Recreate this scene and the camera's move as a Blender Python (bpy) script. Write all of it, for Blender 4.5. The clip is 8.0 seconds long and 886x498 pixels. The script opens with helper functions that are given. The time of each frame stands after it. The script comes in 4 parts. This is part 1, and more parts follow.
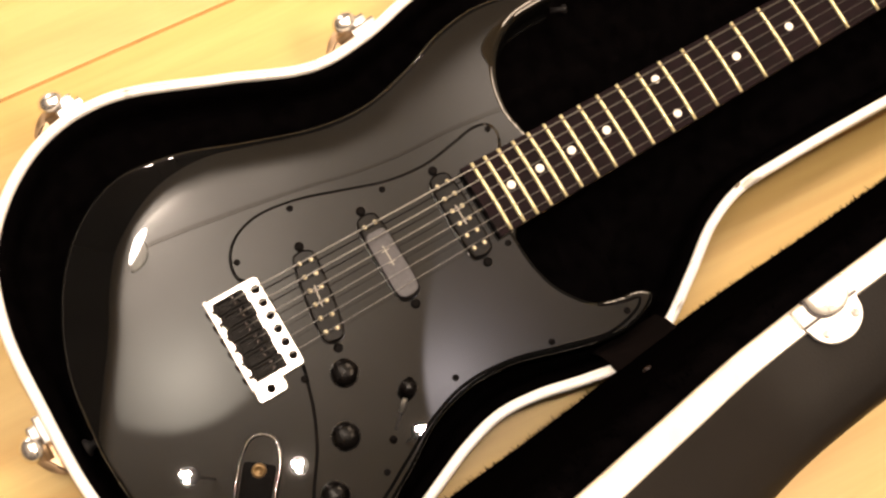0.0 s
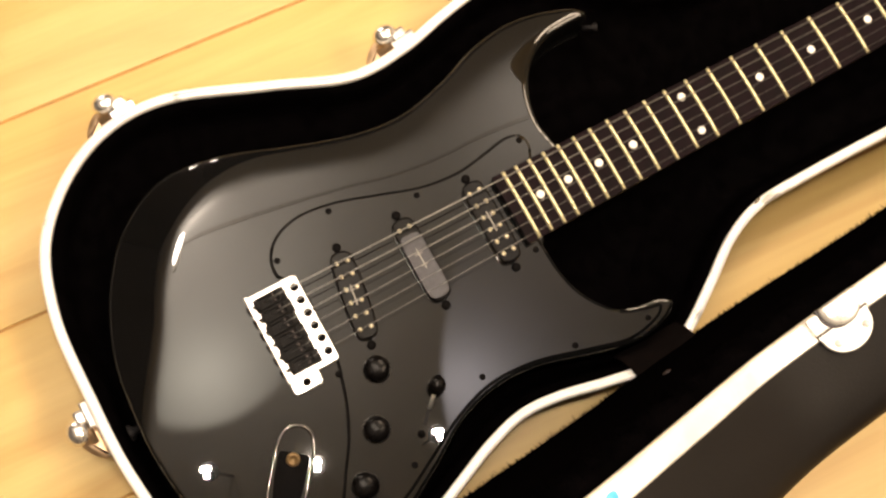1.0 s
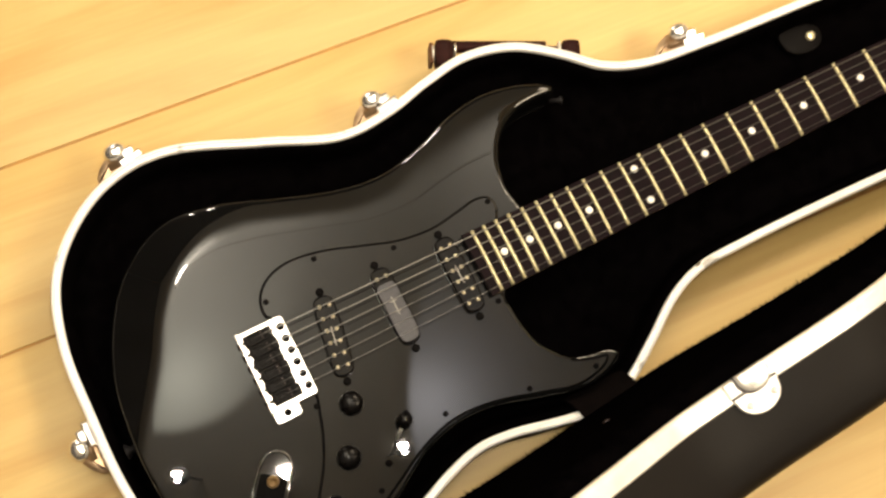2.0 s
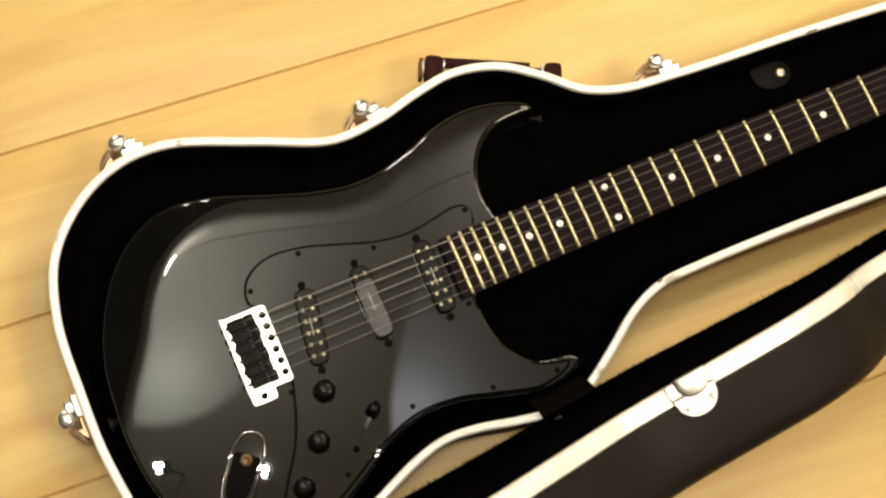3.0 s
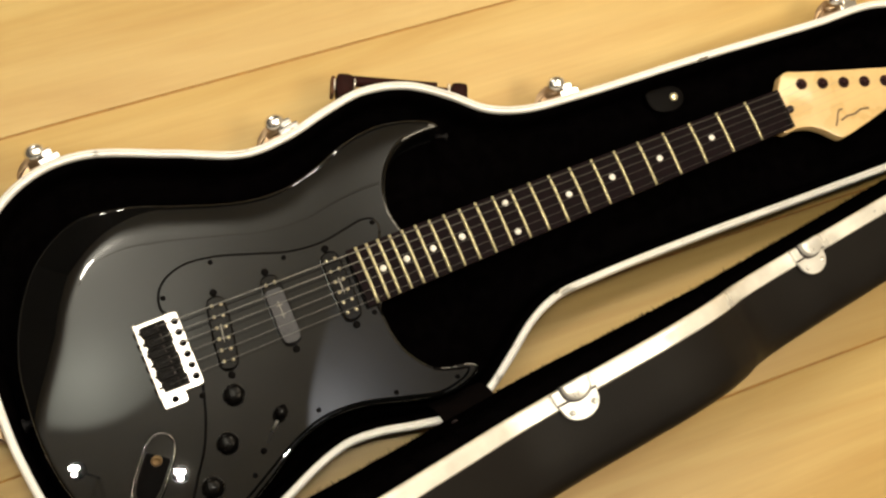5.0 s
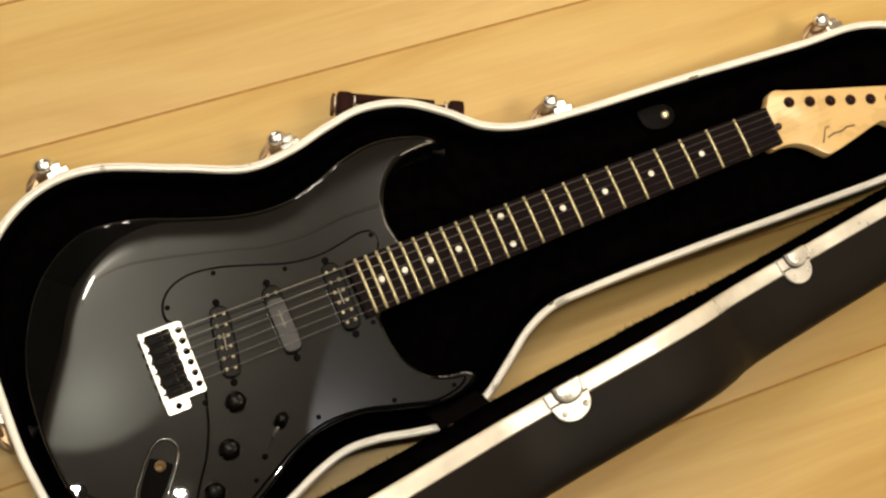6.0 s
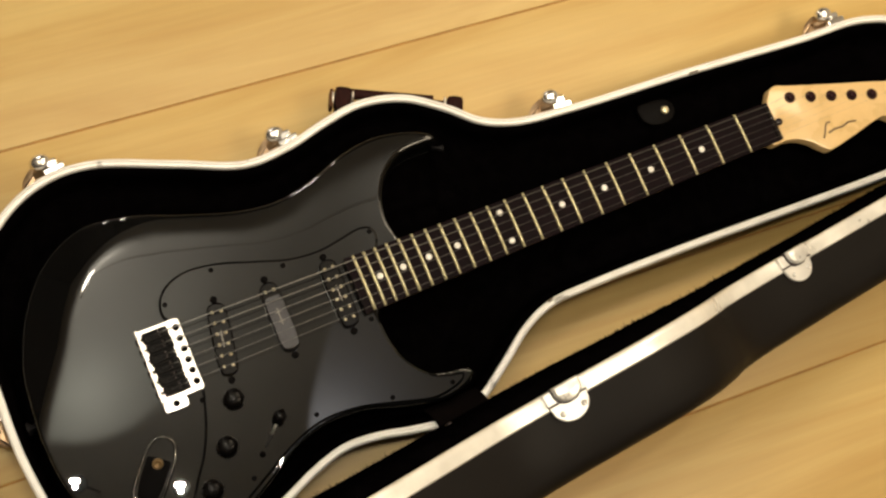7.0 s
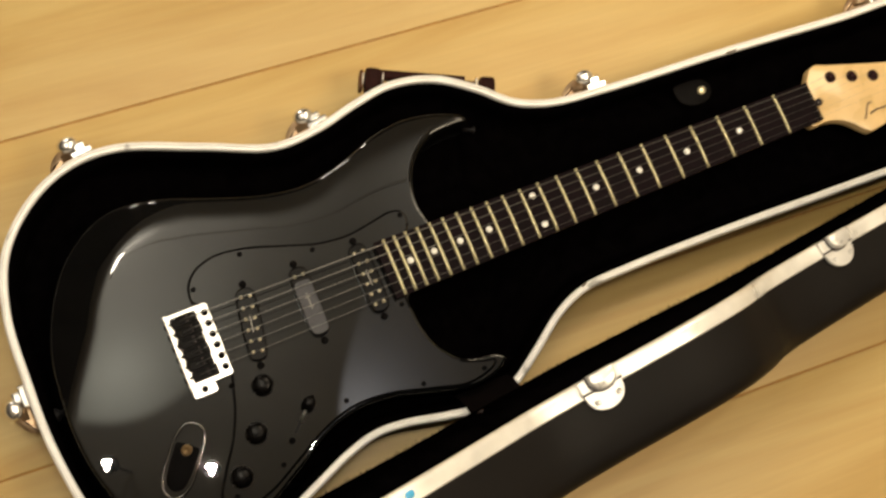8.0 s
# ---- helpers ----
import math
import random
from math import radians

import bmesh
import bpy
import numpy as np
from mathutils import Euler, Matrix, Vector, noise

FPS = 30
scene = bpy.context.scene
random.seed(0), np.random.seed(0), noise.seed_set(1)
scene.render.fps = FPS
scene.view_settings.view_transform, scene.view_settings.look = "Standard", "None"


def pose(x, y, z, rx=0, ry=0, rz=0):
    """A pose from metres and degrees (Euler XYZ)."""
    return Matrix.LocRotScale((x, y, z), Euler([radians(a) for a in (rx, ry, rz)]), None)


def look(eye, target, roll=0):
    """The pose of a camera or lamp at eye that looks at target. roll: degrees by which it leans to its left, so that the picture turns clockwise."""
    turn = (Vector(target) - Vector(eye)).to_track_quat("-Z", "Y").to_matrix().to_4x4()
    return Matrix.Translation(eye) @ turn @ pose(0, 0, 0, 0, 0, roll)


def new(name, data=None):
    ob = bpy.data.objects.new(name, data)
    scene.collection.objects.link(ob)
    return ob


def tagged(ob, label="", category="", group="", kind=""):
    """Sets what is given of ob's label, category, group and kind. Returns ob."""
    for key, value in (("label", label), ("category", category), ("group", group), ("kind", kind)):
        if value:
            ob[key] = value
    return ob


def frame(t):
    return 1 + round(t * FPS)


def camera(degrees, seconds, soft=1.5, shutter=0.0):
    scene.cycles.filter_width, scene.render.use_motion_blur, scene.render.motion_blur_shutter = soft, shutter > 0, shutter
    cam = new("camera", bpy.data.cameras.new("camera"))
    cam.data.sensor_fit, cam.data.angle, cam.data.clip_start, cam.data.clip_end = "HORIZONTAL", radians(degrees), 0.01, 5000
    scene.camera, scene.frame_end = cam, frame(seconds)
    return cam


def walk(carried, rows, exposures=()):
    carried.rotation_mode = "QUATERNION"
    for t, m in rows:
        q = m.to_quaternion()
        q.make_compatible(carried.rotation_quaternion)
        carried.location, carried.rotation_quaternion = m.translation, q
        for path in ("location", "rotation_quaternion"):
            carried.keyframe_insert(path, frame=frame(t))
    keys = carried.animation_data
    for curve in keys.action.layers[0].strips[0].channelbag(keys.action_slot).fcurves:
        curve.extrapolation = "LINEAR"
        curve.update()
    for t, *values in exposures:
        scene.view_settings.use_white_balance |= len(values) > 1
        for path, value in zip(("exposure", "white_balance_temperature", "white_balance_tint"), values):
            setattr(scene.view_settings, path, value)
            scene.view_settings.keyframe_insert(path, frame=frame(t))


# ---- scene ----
cam = camera(40.4, 8.0, soft=2.4, shutter=0.95)
PATH = [
    (0, (-0.0147, -0.1246, 0.9232), (0.3306, 0.1321, -1.0300), 22.86),
    (0.5, (-0.0257, -0.1241, 0.9435), (0.3206, 0.1336, -1.0093), 23.99),
    (1, (-0.0313, -0.1264, 0.9615), (0.2949, 0.1543, -0.9916), 20.47),
    (1.3, (-0.0362, -0.1196, 0.9927), (0.2996, 0.1743, -0.9569), 20.71),
    (1.4, (-0.0346, -0.1165, 1.0055), (0.3224, 0.1800, -0.9399), 22.40),
    (1.5, (-0.0331, -0.1139, 1.0187), (0.3317, 0.1792, -0.9258), 23.30),
    (1.6, (-0.0335, -0.1117, 1.0327), (0.3348, 0.1715, -0.9126), 25.01),
    (1.7, (-0.0327, -0.1092, 1.0428), (0.3332, 0.1614, -0.9048), 26.37),
    (2.8, (-0.0338, -0.1258, 1.1245), (0.3604, 0.1422, -0.8179), 31.99),
    (3, (-0.0335, -0.1373, 1.1307), (0.3531, 0.1550, -0.8097), 29.82),
    (3.5, (-0.0285, -0.1442, 1.1494), (0.3838, 0.1410, -0.7867), 32.76),
    (4, (-0.0203, -0.1400, 1.1654), (0.4385, 0.1148, -0.7645), 38.61),
    (4.5, (-0.0224, -0.1455, 1.1756), (0.4508, 0.1128, -0.7503), 38.90),
    (4.7, (-0.0233, -0.1459, 1.1778), (0.4636, 0.1069, -0.7454), 39.90),
    (5.8, (-0.0366, -0.1623, 1.2099), (0.4795, 0.1210, -0.7015), 38.55),
    (6, (-0.0379, -0.1677, 1.2113), (0.4815, 0.1286, -0.6972), 37.78),
    (6.5, (-0.0338, -0.1673, 1.2148), (0.4900, 0.1232, -0.6934), 38.40),
    (7, (-0.0316, -0.1612, 1.2088), (0.4794, 0.1192, -0.7044), 38.70),
    (7.5, (-0.0308, -0.1631, 1.2040), (0.4626, 0.1297, -0.7119), 36.94),
    (8, (-0.0266, -0.1550, 1.1910), (0.4273, 0.1156, -0.7379), 36.74),
]
# seconds, stops, kelvin, tint
EXPOSURES = [(0.0, 0.89, 7250, 27), (1.5, 0.65, 7050, 20), (3.0, 0.36, 6650, 12), (4.5, 0.13, 6600, 12), (6.0, -0.10, 6850, 15), (6.5, -0.14, 6850, 15), (8.0, -0.20, 6900, 15)]
walk(cam, [(t, look(eye, target, roll)) for t, eye, target, roll in PATH], EXPOSURES)

# ---- light ----
CEILING = 2.42
world = bpy.data.worlds.new("room_air")
world.use_nodes = True
scene.world = world
world.node_tree.nodes["Background"].inputs["Color"].default_value = (1.0, 0.85, 0.66, 1)
world.node_tree.nodes["Background"].inputs["Strength"].default_value = 0.02
WARM = (0.98, 0.935, 0.77)
# x, y, z, watts, radius of the glowing bulb; the low two are unseen, set to put glints on the body edge
BULBS = [(-0.18, 0.70, 2.17, 16.0, 0.065), (0.08, 2.35, 0.95, 24.0, 0.05), (-0.24, 2.35, 0.95, 14.0, 0.05)]
# unseen lamps added to brighten floor and lid, open downwards only: x, y, z, watts, colour
FLOOR_FILL = [(1.20, 0.64, 1.95, 95.0, (1.0, 0.87, 0.64)), (0.95, -0.62, 1.95, 101.0, (1.0, 0.87, 0.63))]
# unseen spots without a body, added to light the ceiling: x, y, z, watts
UP_FILL = [(1.00, 0.60, 2.12, 13.0), (0.24, 0.84, 2.16, 6.5), (-0.20, 1.12, 2.19, 15.0), (-0.10, 0.86, 2.30, 8.0), (0.05, 0.45, 2.02, 10.0)]
# two more unseen spots, added so their cone edges outline the ceiling glow: place, watts, direction, width in degrees,
# softness of the edge, colour
EDGED_FILL = [((0.370, -0.020, 2.26), 5.2, (0.754, -0.348, 0.559), 156, 0.10, (0.90, 0.94, 0.98)), ((-0.220, 0.330, 2.24), 9.5, (0.10, 0.38, 0.92), 122, 0.20, (0.93, 0.97, 0.80))]
# small spotlight clusters, three turned down: x, y, z, watts
DOWN = [(-0.27, 0.07, 1.82, 10.0), (-0.06, -0.03, 1.82, 20.0), (0.20, -0.10, 1.82, 18.0)]


def bulb_light(x, y, z, watts, radius):
    lamp = bpy.data.lights.new("bulb", "POINT")
    lamp.energy, lamp.color, lamp.shadow_soft_size = watts, WARM, radius
    ob = new("bulb_light", lamp)
    ob.location = (x, y, z)
    return ob


def spot_light(x, y, z, watts, radius=0.38, colour=WARM):
    lamp = bpy.data.lights.new("spot_bulb", "SPOT")
    lamp.energy, lamp.color, lamp.shadow_soft_size = watts, colour, radius
    lamp.spot_size, lamp.spot_blend = radians(150), 0.6
    ob = new("spot_light", lamp)
    ob.location = (x, y, z)
    return ob


# ---- materials ----
def material(name, base, rough=0.5, metal=0.0, coat=0.0, spec=0.5):
    m = bpy.data.materials.new(name)
    m.use_nodes = True
    b = m.node_tree.nodes["Principled BSDF"]
    b.inputs["Base Color"].default_value = (*base, 1)
    b.inputs["Roughness"].default_value = rough
    b.inputs["Metallic"].default_value = metal
    b.inputs["Coat Weight"].default_value = coat
    b.inputs["Specular IOR Level"].default_value = spec
    return m, m.node_tree.nodes, m.node_tree.links, b


def worn(name, base, rough, metal=0.0, scale=60.0, spread=0.15, bump=0.0, bump_scale=400.0, coat=0.0, rough_spread=0.1, tint=0.0, spec=0.5, scuffs=0.0):
    """A surface with noise in its colour, gloss and relief at two scales."""
    m, n, l, b = material(name, base, rough, metal, coat, spec)
    co = n.new("ShaderNodeTexCoord")
    a = n.new("ShaderNodeTexNoise")
    a.inputs["Scale"].default_value, a.inputs["Detail"].default_value = scale, 6
    l.new(co.outputs["Object"], a.inputs["Vector"])
    f = n.new("ShaderNodeTexNoise")
    f.inputs["Scale"].default_value, f.inputs["Detail"].default_value = bump_scale, 3
    l.new(co.outputs["Object"], f.inputs["Vector"])
    ramp = n.new("ShaderNodeMapRange")
    ramp.inputs["From Min"].default_value, ramp.inputs["From Max"].default_value = 0.3, 0.7
    ramp.inputs["To Min"].default_value, ramp.inputs["To Max"].default_value = 1 - spread, 1 + spread
    l.new(a.outputs["Fac"], ramp.inputs["Value"])
    hsv = n.new("ShaderNodeHueSaturation")
    hsv.inputs["Color"].default_value = (*base, 1)
    l.new(ramp.outputs["Result"], hsv.inputs["Value"])
    if tint:
        info = n.new("ShaderNodeObjectInfo")
        hue = n.new("ShaderNodeMapRange")
        hue.inputs["To Min"].default_value, hue.inputs["To Max"].default_value = 1 - tint, 1 + tint
        l.new(info.outputs["Random"], hue.inputs["Value"])
        l.new(hue.outputs["Result"], hsv.inputs["Saturation"])
    colour = hsv.outputs["Color"]
    if scuffs:
        spots = n.new("ShaderNodeTexNoise")
        spots.inputs["Scale"].default_value, spots.inputs["Detail"].default_value = 38.0, 8
        l.new(co.outputs["Object"], spots.inputs["Vector"])
        edge = n.new("ShaderNodeMapRange")
        edge.inputs["From Min"].default_value, edge.inputs["From Max"].default_value = 0.67, 0.72
        edge.inputs["To Max"].default_value = scuffs
        l.new(spots.outputs["Fac"], edge.inputs["Value"])
        blend = n.new("ShaderNodeMix")
        blend.data_type = "RGBA"
        blend.inputs["B"].default_value = (0.06, 0.05, 0.04, 1)
        l.new(edge.outputs["Result"], blend.inputs["Factor"])
        l.new(colour, blend.inputs["A"])
        colour = blend.outputs["Result"]
    l.new(colour, b.inputs["Base Color"])
    gloss = n.new("ShaderNodeMapRange")
    gloss.inputs["From Min"].default_value, gloss.inputs["From Max"].default_value = 0.3, 0.7
    gloss.inputs["To Min"].default_value, gloss.inputs["To Max"].default_value = max(rough - rough_spread, 0.004), rough + rough_spread
    l.new(a.outputs["Fac"], gloss.inputs["Value"])
    l.new(gloss.outputs["Result"], b.inputs["Roughness"])
    if bump:
        r = n.new("ShaderNodeBump")
        r.inputs["Strength"].default_value, r.inputs["Distance"].default_value = bump, 0.001
        l.new(f.outputs["Fac"], r.inputs["Height"])
        l.new(r.outputs["Normal"], b.inputs["Normal"])
    return m


def floor_wood():
    """Pale lacquered board: long grain, broad figure and a shade of its own for each plank."""
    m, n, l, b = material("floor_wood", (0.6, 0.4, 0.19), 0.46)
    co = n.new("ShaderNodeTexCoord")
    info = n.new("ShaderNodeObjectInfo")
    shift = n.new("ShaderNodeVectorMath")
    shift.operation = "SCALE"
    shift.inputs[0].default_value = (7.3, 3.1, 0.0)
    l.new(info.outputs["Random"], shift.inputs["Scale"])
    add = n.new("ShaderNodeVectorMath")
    l.new(co.outputs["Object"], add.inputs[0])
    l.new(shift.outputs["Vector"], add.inputs[1])
    broad = n.new("ShaderNodeMapping")
    broad.inputs["Scale"].default_value = (1.6, 14.0, 1.0)
    l.new(add.outputs["Vector"], broad.inputs["Vector"])
    figure = n.new("ShaderNodeTexNoise")
    figure.inputs["Scale"].default_value, figure.inputs["Detail"].default_value, figure.inputs["Distortion"].default_value = 1.3, 4, 1.2
    l.new(broad.outputs["Vector"], figure.inputs["Vector"])
    fine = n.new("ShaderNodeMapping")
    fine.inputs["Scale"].default_value = (6.0, 240.0, 1.0)
    l.new(add.outputs["Vector"], fine.inputs["Vector"])
    grain = n.new("ShaderNodeTexNoise")
    grain.inputs["Scale"].default_value, grain.inputs["Detail"].default_value = 1.0, 5
    l.new(fine.outputs["Vector"], grain.inputs["Vector"])
    ramp = n.new("ShaderNodeValToRGB")
    ramp.color_ramp.elements[0].position, ramp.color_ramp.elements[0].color = 0.30, (0.462, 0.286, 0.085, 1)
    ramp.color_ramp.elements[1].position, ramp.color_ramp.elements[1].color = 0.68, (0.57, 0.402, 0.150, 1)
    l.new(figure.outputs["Fac"], ramp.inputs["Fac"])
    mix = n.new("ShaderNodeMapRange")
    mix.inputs["From Min"].default_value, mix.inputs["From Max"].default_value = 0.3, 0.7
    mix.inputs["To Min"].default_value, mix.inputs["To Max"].default_value = 0.97, 1.03
    l.new(grain.outputs["Fac"], mix.inputs["Value"])
    shade = n.new("ShaderNodeMapRange")
    shade.inputs["To Min"].default_value, shade.inputs["To Max"].default_value = 0.95, 1.05
    l.new(info.outputs["Random"], shade.inputs["Value"])
    both = n.new("ShaderNodeMath")
    both.operation = "MULTIPLY"
    l.new(mix.outputs["Result"], both.inputs[0])
    l.new(shade.outputs["Result"], both.inputs[1])
    hsv = n.new("ShaderNodeHueSaturation")
    l.new(ramp.outputs["Color"], hsv.inputs["Color"])
    l.new(both.outputs["Value"], hsv.inputs["Value"])
    l.new(hsv.outputs["Color"], b.inputs["Base Color"])
    r = n.new("ShaderNodeBump")
    r.inputs["Strength"].default_value, r.inputs["Distance"].default_value = 0.12, 0.0006
    l.new(grain.outputs["Fac"], r.inputs["Height"])
    l.new(r.outputs["Normal"], b.inputs["Normal"])
    return m


FLOOR_WOOD = floor_wood()
JOINT = worn("plank_joint", (0.36, 0.185, 0.045), 0.7, spread=0.2)
PLASTER = worn("white_plaster", (0.82, 0.80, 0.76), 0.8, scale=8, spread=0.03, bump=0.15, bump_scale=300)
WALL_PAINT = worn("dark_brown_wall_paint", (0.022, 0.014, 0.012), 0.7, scale=8, spread=0.12, bump=0.15, bump_scale=300)
CEILING_PAINT = worn("matt_ceiling_paint", (0.58, 0.585, 0.59), 0.85, scale=6, spread=0.04, bump=0.15, bump_scale=300)
JOINT_STRIP = worn("grey_joint_strip", (0.40, 0.39, 0.375), 0.6)
SHELL = worn("black_moulded_plastic", (0.0055, 0.0045, 0.0039), 0.62, scale=14, spread=0.25, bump=0.2, bump_scale=900, spec=0.13)
PLUSH = worn("black_plush", (0.0010, 0.0008, 0.0009), 0.95, scale=90, spread=0.4, bump=0.9, bump_scale=1500, spec=0.0)
WEBBING = worn("black_webbing", (0.0030, 0.0020, 0.0019), 0.9, scale=120, spread=0.3, bump=0.8, bump_scale=1200, spec=0.03)
LID_EDGE = worn("lid_aluminium", (0.84, 0.825, 0.77), 0.36, metal=0.45, scale=45, spread=0.10, bump=0.12, bump_scale=700)
VALANCE = worn("brushed_aluminium", (0.88, 0.87, 0.84), 0.45, metal=0.1, scale=45, spread=0.06, bump=0.12, bump_scale=700, scuffs=0.5)
CHROME = worn("chrome", (0.88, 0.87, 0.85), 0.10, metal=1.0, scale=30, spread=0.05, rough_spread=0.04)
# the floor's brown reflection is put into this steel's colour
FLOOR_TINTED = worn("floor_tinted_steel", (0.42, 0.29, 0.18), 0.36, metal=0.75, scale=90, spread=0.35, bump=0.2, bump_scale=500)
BLACK_CHROME = worn("black_chrome", (0.045, 0.045, 0.045), 0.02, metal=1.0, scale=30, spread=0.1, rough_spread=0.008)
RIM_CHROME = worn("rim_chrome", (0.15, 0.146, 0.14), 0.07, metal=1.0, scale=90, spread=0.4, rough_spread=0.04)
LATCH_CHROME = worn("polished_latch_steel", (0.90, 0.89, 0.88), 0.20, metal=0.92, scale=70, spread=0.12, rough_spread=0.08, bump=0.15, bump_scale=250)
CATCH_METAL = worn("catch_steel", (0.70, 0.69, 0.66), 0.34, metal=0.45, scale=60, spread=0.10, bump=0.15, bump_scale=300)
NICKEL = worn("satin_nickel", (0.86, 0.83, 0.78), 0.32, metal=0.85, scale=60, spread=0.06)
LACQUER = worn("black_lacquer", (0.003, 0.003, 0.003), 0.013, scale=20, spread=0.2, rough_spread=0.006)
GUARD = worn("black_pickguard_plastic", (0.005, 0.005, 0.005), 0.012, scale=25, spread=0.2, rough_spread=0.006)
BLACK_PLASTIC = worn("black_plastic", (0.005, 0.005, 0.005), 0.17, scale=80, spread=0.2, rough_spread=0.05)
KNOB_BLACK = worn("satin_black_knob", (0.0030, 0.0026, 0.0026), 0.26, scale=120, spread=0.3, bump=0.1, bump_scale=600, spec=0.12)
PICKUP_BLACK = worn("pickup_plastic", (0.0035, 0.0032, 0.0032), 0.07, scale=80, spread=0.25, rough_spread=0.02, spec=0.32)
SCREW_BLACK = worn("blackened_screw", (0.0020, 0.0016, 0.0016), 0.55, scale=300, spread=0.3, spec=0.03)
SADDLE_GREY = worn("worn_grey_steel", (0.035, 0.028, 0.027), 0.35, metal=0.6, scale=400, spread=0.3)
SCRIPT = worn("pale_print", (0.22, 0.21, 0.19), 0.5)
FILM = worn("protective_film", (0.026, 0.025, 0.030), 0.36, scale=260, spread=0.4, bump=0.3, bump_scale=700, spec=0.3)
DARK_STEEL = worn("dark_steel", (0.014, 0.008, 0.010), 0.42, metal=0.2, scale=150, spread=0.3)
TUNER_DARK = worn("dark_reddish_metal", (0.020, 0.0045, 0.0060), 0.45, metal=0.1, scale=200, spread=0.35, spec=0.12)
DARK_RUBBER = worn("dark_satin_plastic", (0.004, 0.0035, 0.004), 0.6, scale=80, spread=0.2, spec=0.15)
SADDLE_BLACK = worn("black_cast_metal", (0.005, 0.0045, 0.0045), 0.55, scale=300, spread=0.4, bump=0.4, bump_scale=1500, spec=0.12)
BRASS = worn("polished_brass", (0.92, 0.84, 0.56), 0.28, metal=0.6, scale=200, spread=0.1)
GOLD = worn("gold_plating", (0.62, 0.56, 0.40), 0.35, metal=0.7, scale=200, spread=0.1)
AGED_BRASS = worn("aged_brass", (0.20, 0.13, 0.06), 0.4, metal=0.6, scale=200, spread=0.25)
FRET_WIRE = worn("fret_wire", (0.66, 0.60, 0.36), 0.38, metal=0.45, scale=300, spread=0.12)
ROSEWOOD = worn("dark_rosewood", (0.0066, 0.0036, 0.0046), 0.68, scale=130, spread=0.45, bump=0.3, bump_scale=800, spec=0.05)
MAPLE = worn("lacquered_maple", (0.68, 0.47, 0.22), 0.3, scale=35, spread=0.08, coat=0.3)
PEARL = worn("white_inlay", (0.85, 0.83, 0.78), 0.3, scale=300, spread=0.05)
STRING = worn("string_steel", (0.21, 0.205, 0.195), 0.4, metal=0.8, scale=600, spread=0.1)
PRINT = worn("grey_print", (0.30, 0.28, 0.25), 0.5)
INK = worn("faded_ink", (0.17, 0.11, 0.055), 0.5)
LEATHER = worn("black_leather", (0.020, 0.0055, 0.0045), 0.55, scale=200, spread=0.3, bump=0.5, bump_scale=900, spec=0.07)
TAB_LEATHER = worn("matt_black_leather", (0.0024, 0.0019, 0.0019), 0.6, scale=200, spread=0.3, bump=0.4, bump_scale=900, spec=0.07)
BROWN_LEATHER = worn("brown_leather", (0.10, 0.045, 0.022), 0.55, scale=150, spread=0.3, bump=0.4, bump_scale=800, spec=0.15)
CHIP = worn("grey_chipped_edge", (0.16, 0.13, 0.10), 0.6, scale=300, spread=0.4)
BLUE_TAPE = worn("blue_tape", (0.05, 0.35, 0.62), 0.35, scale=100, spread=0.1)
BONE = worn("dark_nut", (0.010, 0.007, 0.007), 0.6, spec=0.06)


# ---- mesh helpers ----
def mesh_of(name, bm, mat, smooth=True, recalc=True):
    if recalc:
        bmesh.ops.recalc_face_normals(bm, faces=bm.faces)
    me = bpy.data.meshes.new(name)
    bm.to_mesh(me)
    bm.free()
    me.materials.append(mat)
    if smooth:
        me.shade_smooth()
    return me


def part(name, bm, mat, parent, label="", smooth=True, recalc=True):
    ob = new(name, mesh_of(name, bm, mat, smooth, recalc))
    ob.parent = parent
    if label:
        tagged(ob, label)
    return ob


def shared(name, me, parent, m):
    ob = new(name, me)
    ob.parent = parent
    ob.matrix_basis = m
    return ob


def edges_sharp(ob, angle=35):
    ob.data.set_sharp_from_angle(angle=radians(angle))
    return ob


def box(bm, x0, x1, y0, y1, z0, z1, bevel=0.0):
    made = bmesh.ops.create_cube(bm, size=1, matrix=Matrix.LocRotScale(((x0 + x1) / 2, (y0 + y1) / 2, (z0 + z1) / 2), None, (x1 - x0, y1 - y0, z1 - z0)))
    if bevel:
        edges = list({e for v in made["verts"] for e in v.link_edges})
        bmesh.ops.bevel(bm, geom=edges, offset=bevel, segments=2, affect="EDGES", profile=0.6)


def lathe(bm, profile, segments=24, m=Matrix()):
    """A turned solid: profile of (radius, height), closed at both ends."""
    rings = [[bm.verts.new(m @ Vector((r * math.cos(a), r * math.sin(a), z))) for a in [2 * math.pi * k / segments for k in range(segments)]] for r, z in profile]
    for a, b in zip(rings, rings[1:]):
        for k in range(segments):
            bm.faces.new((a[k], a[(k + 1) % segments], b[(k + 1) % segments], b[k]))
    bm.faces.new(rings[0][::-1])
    bm.faces.new(rings[-1])


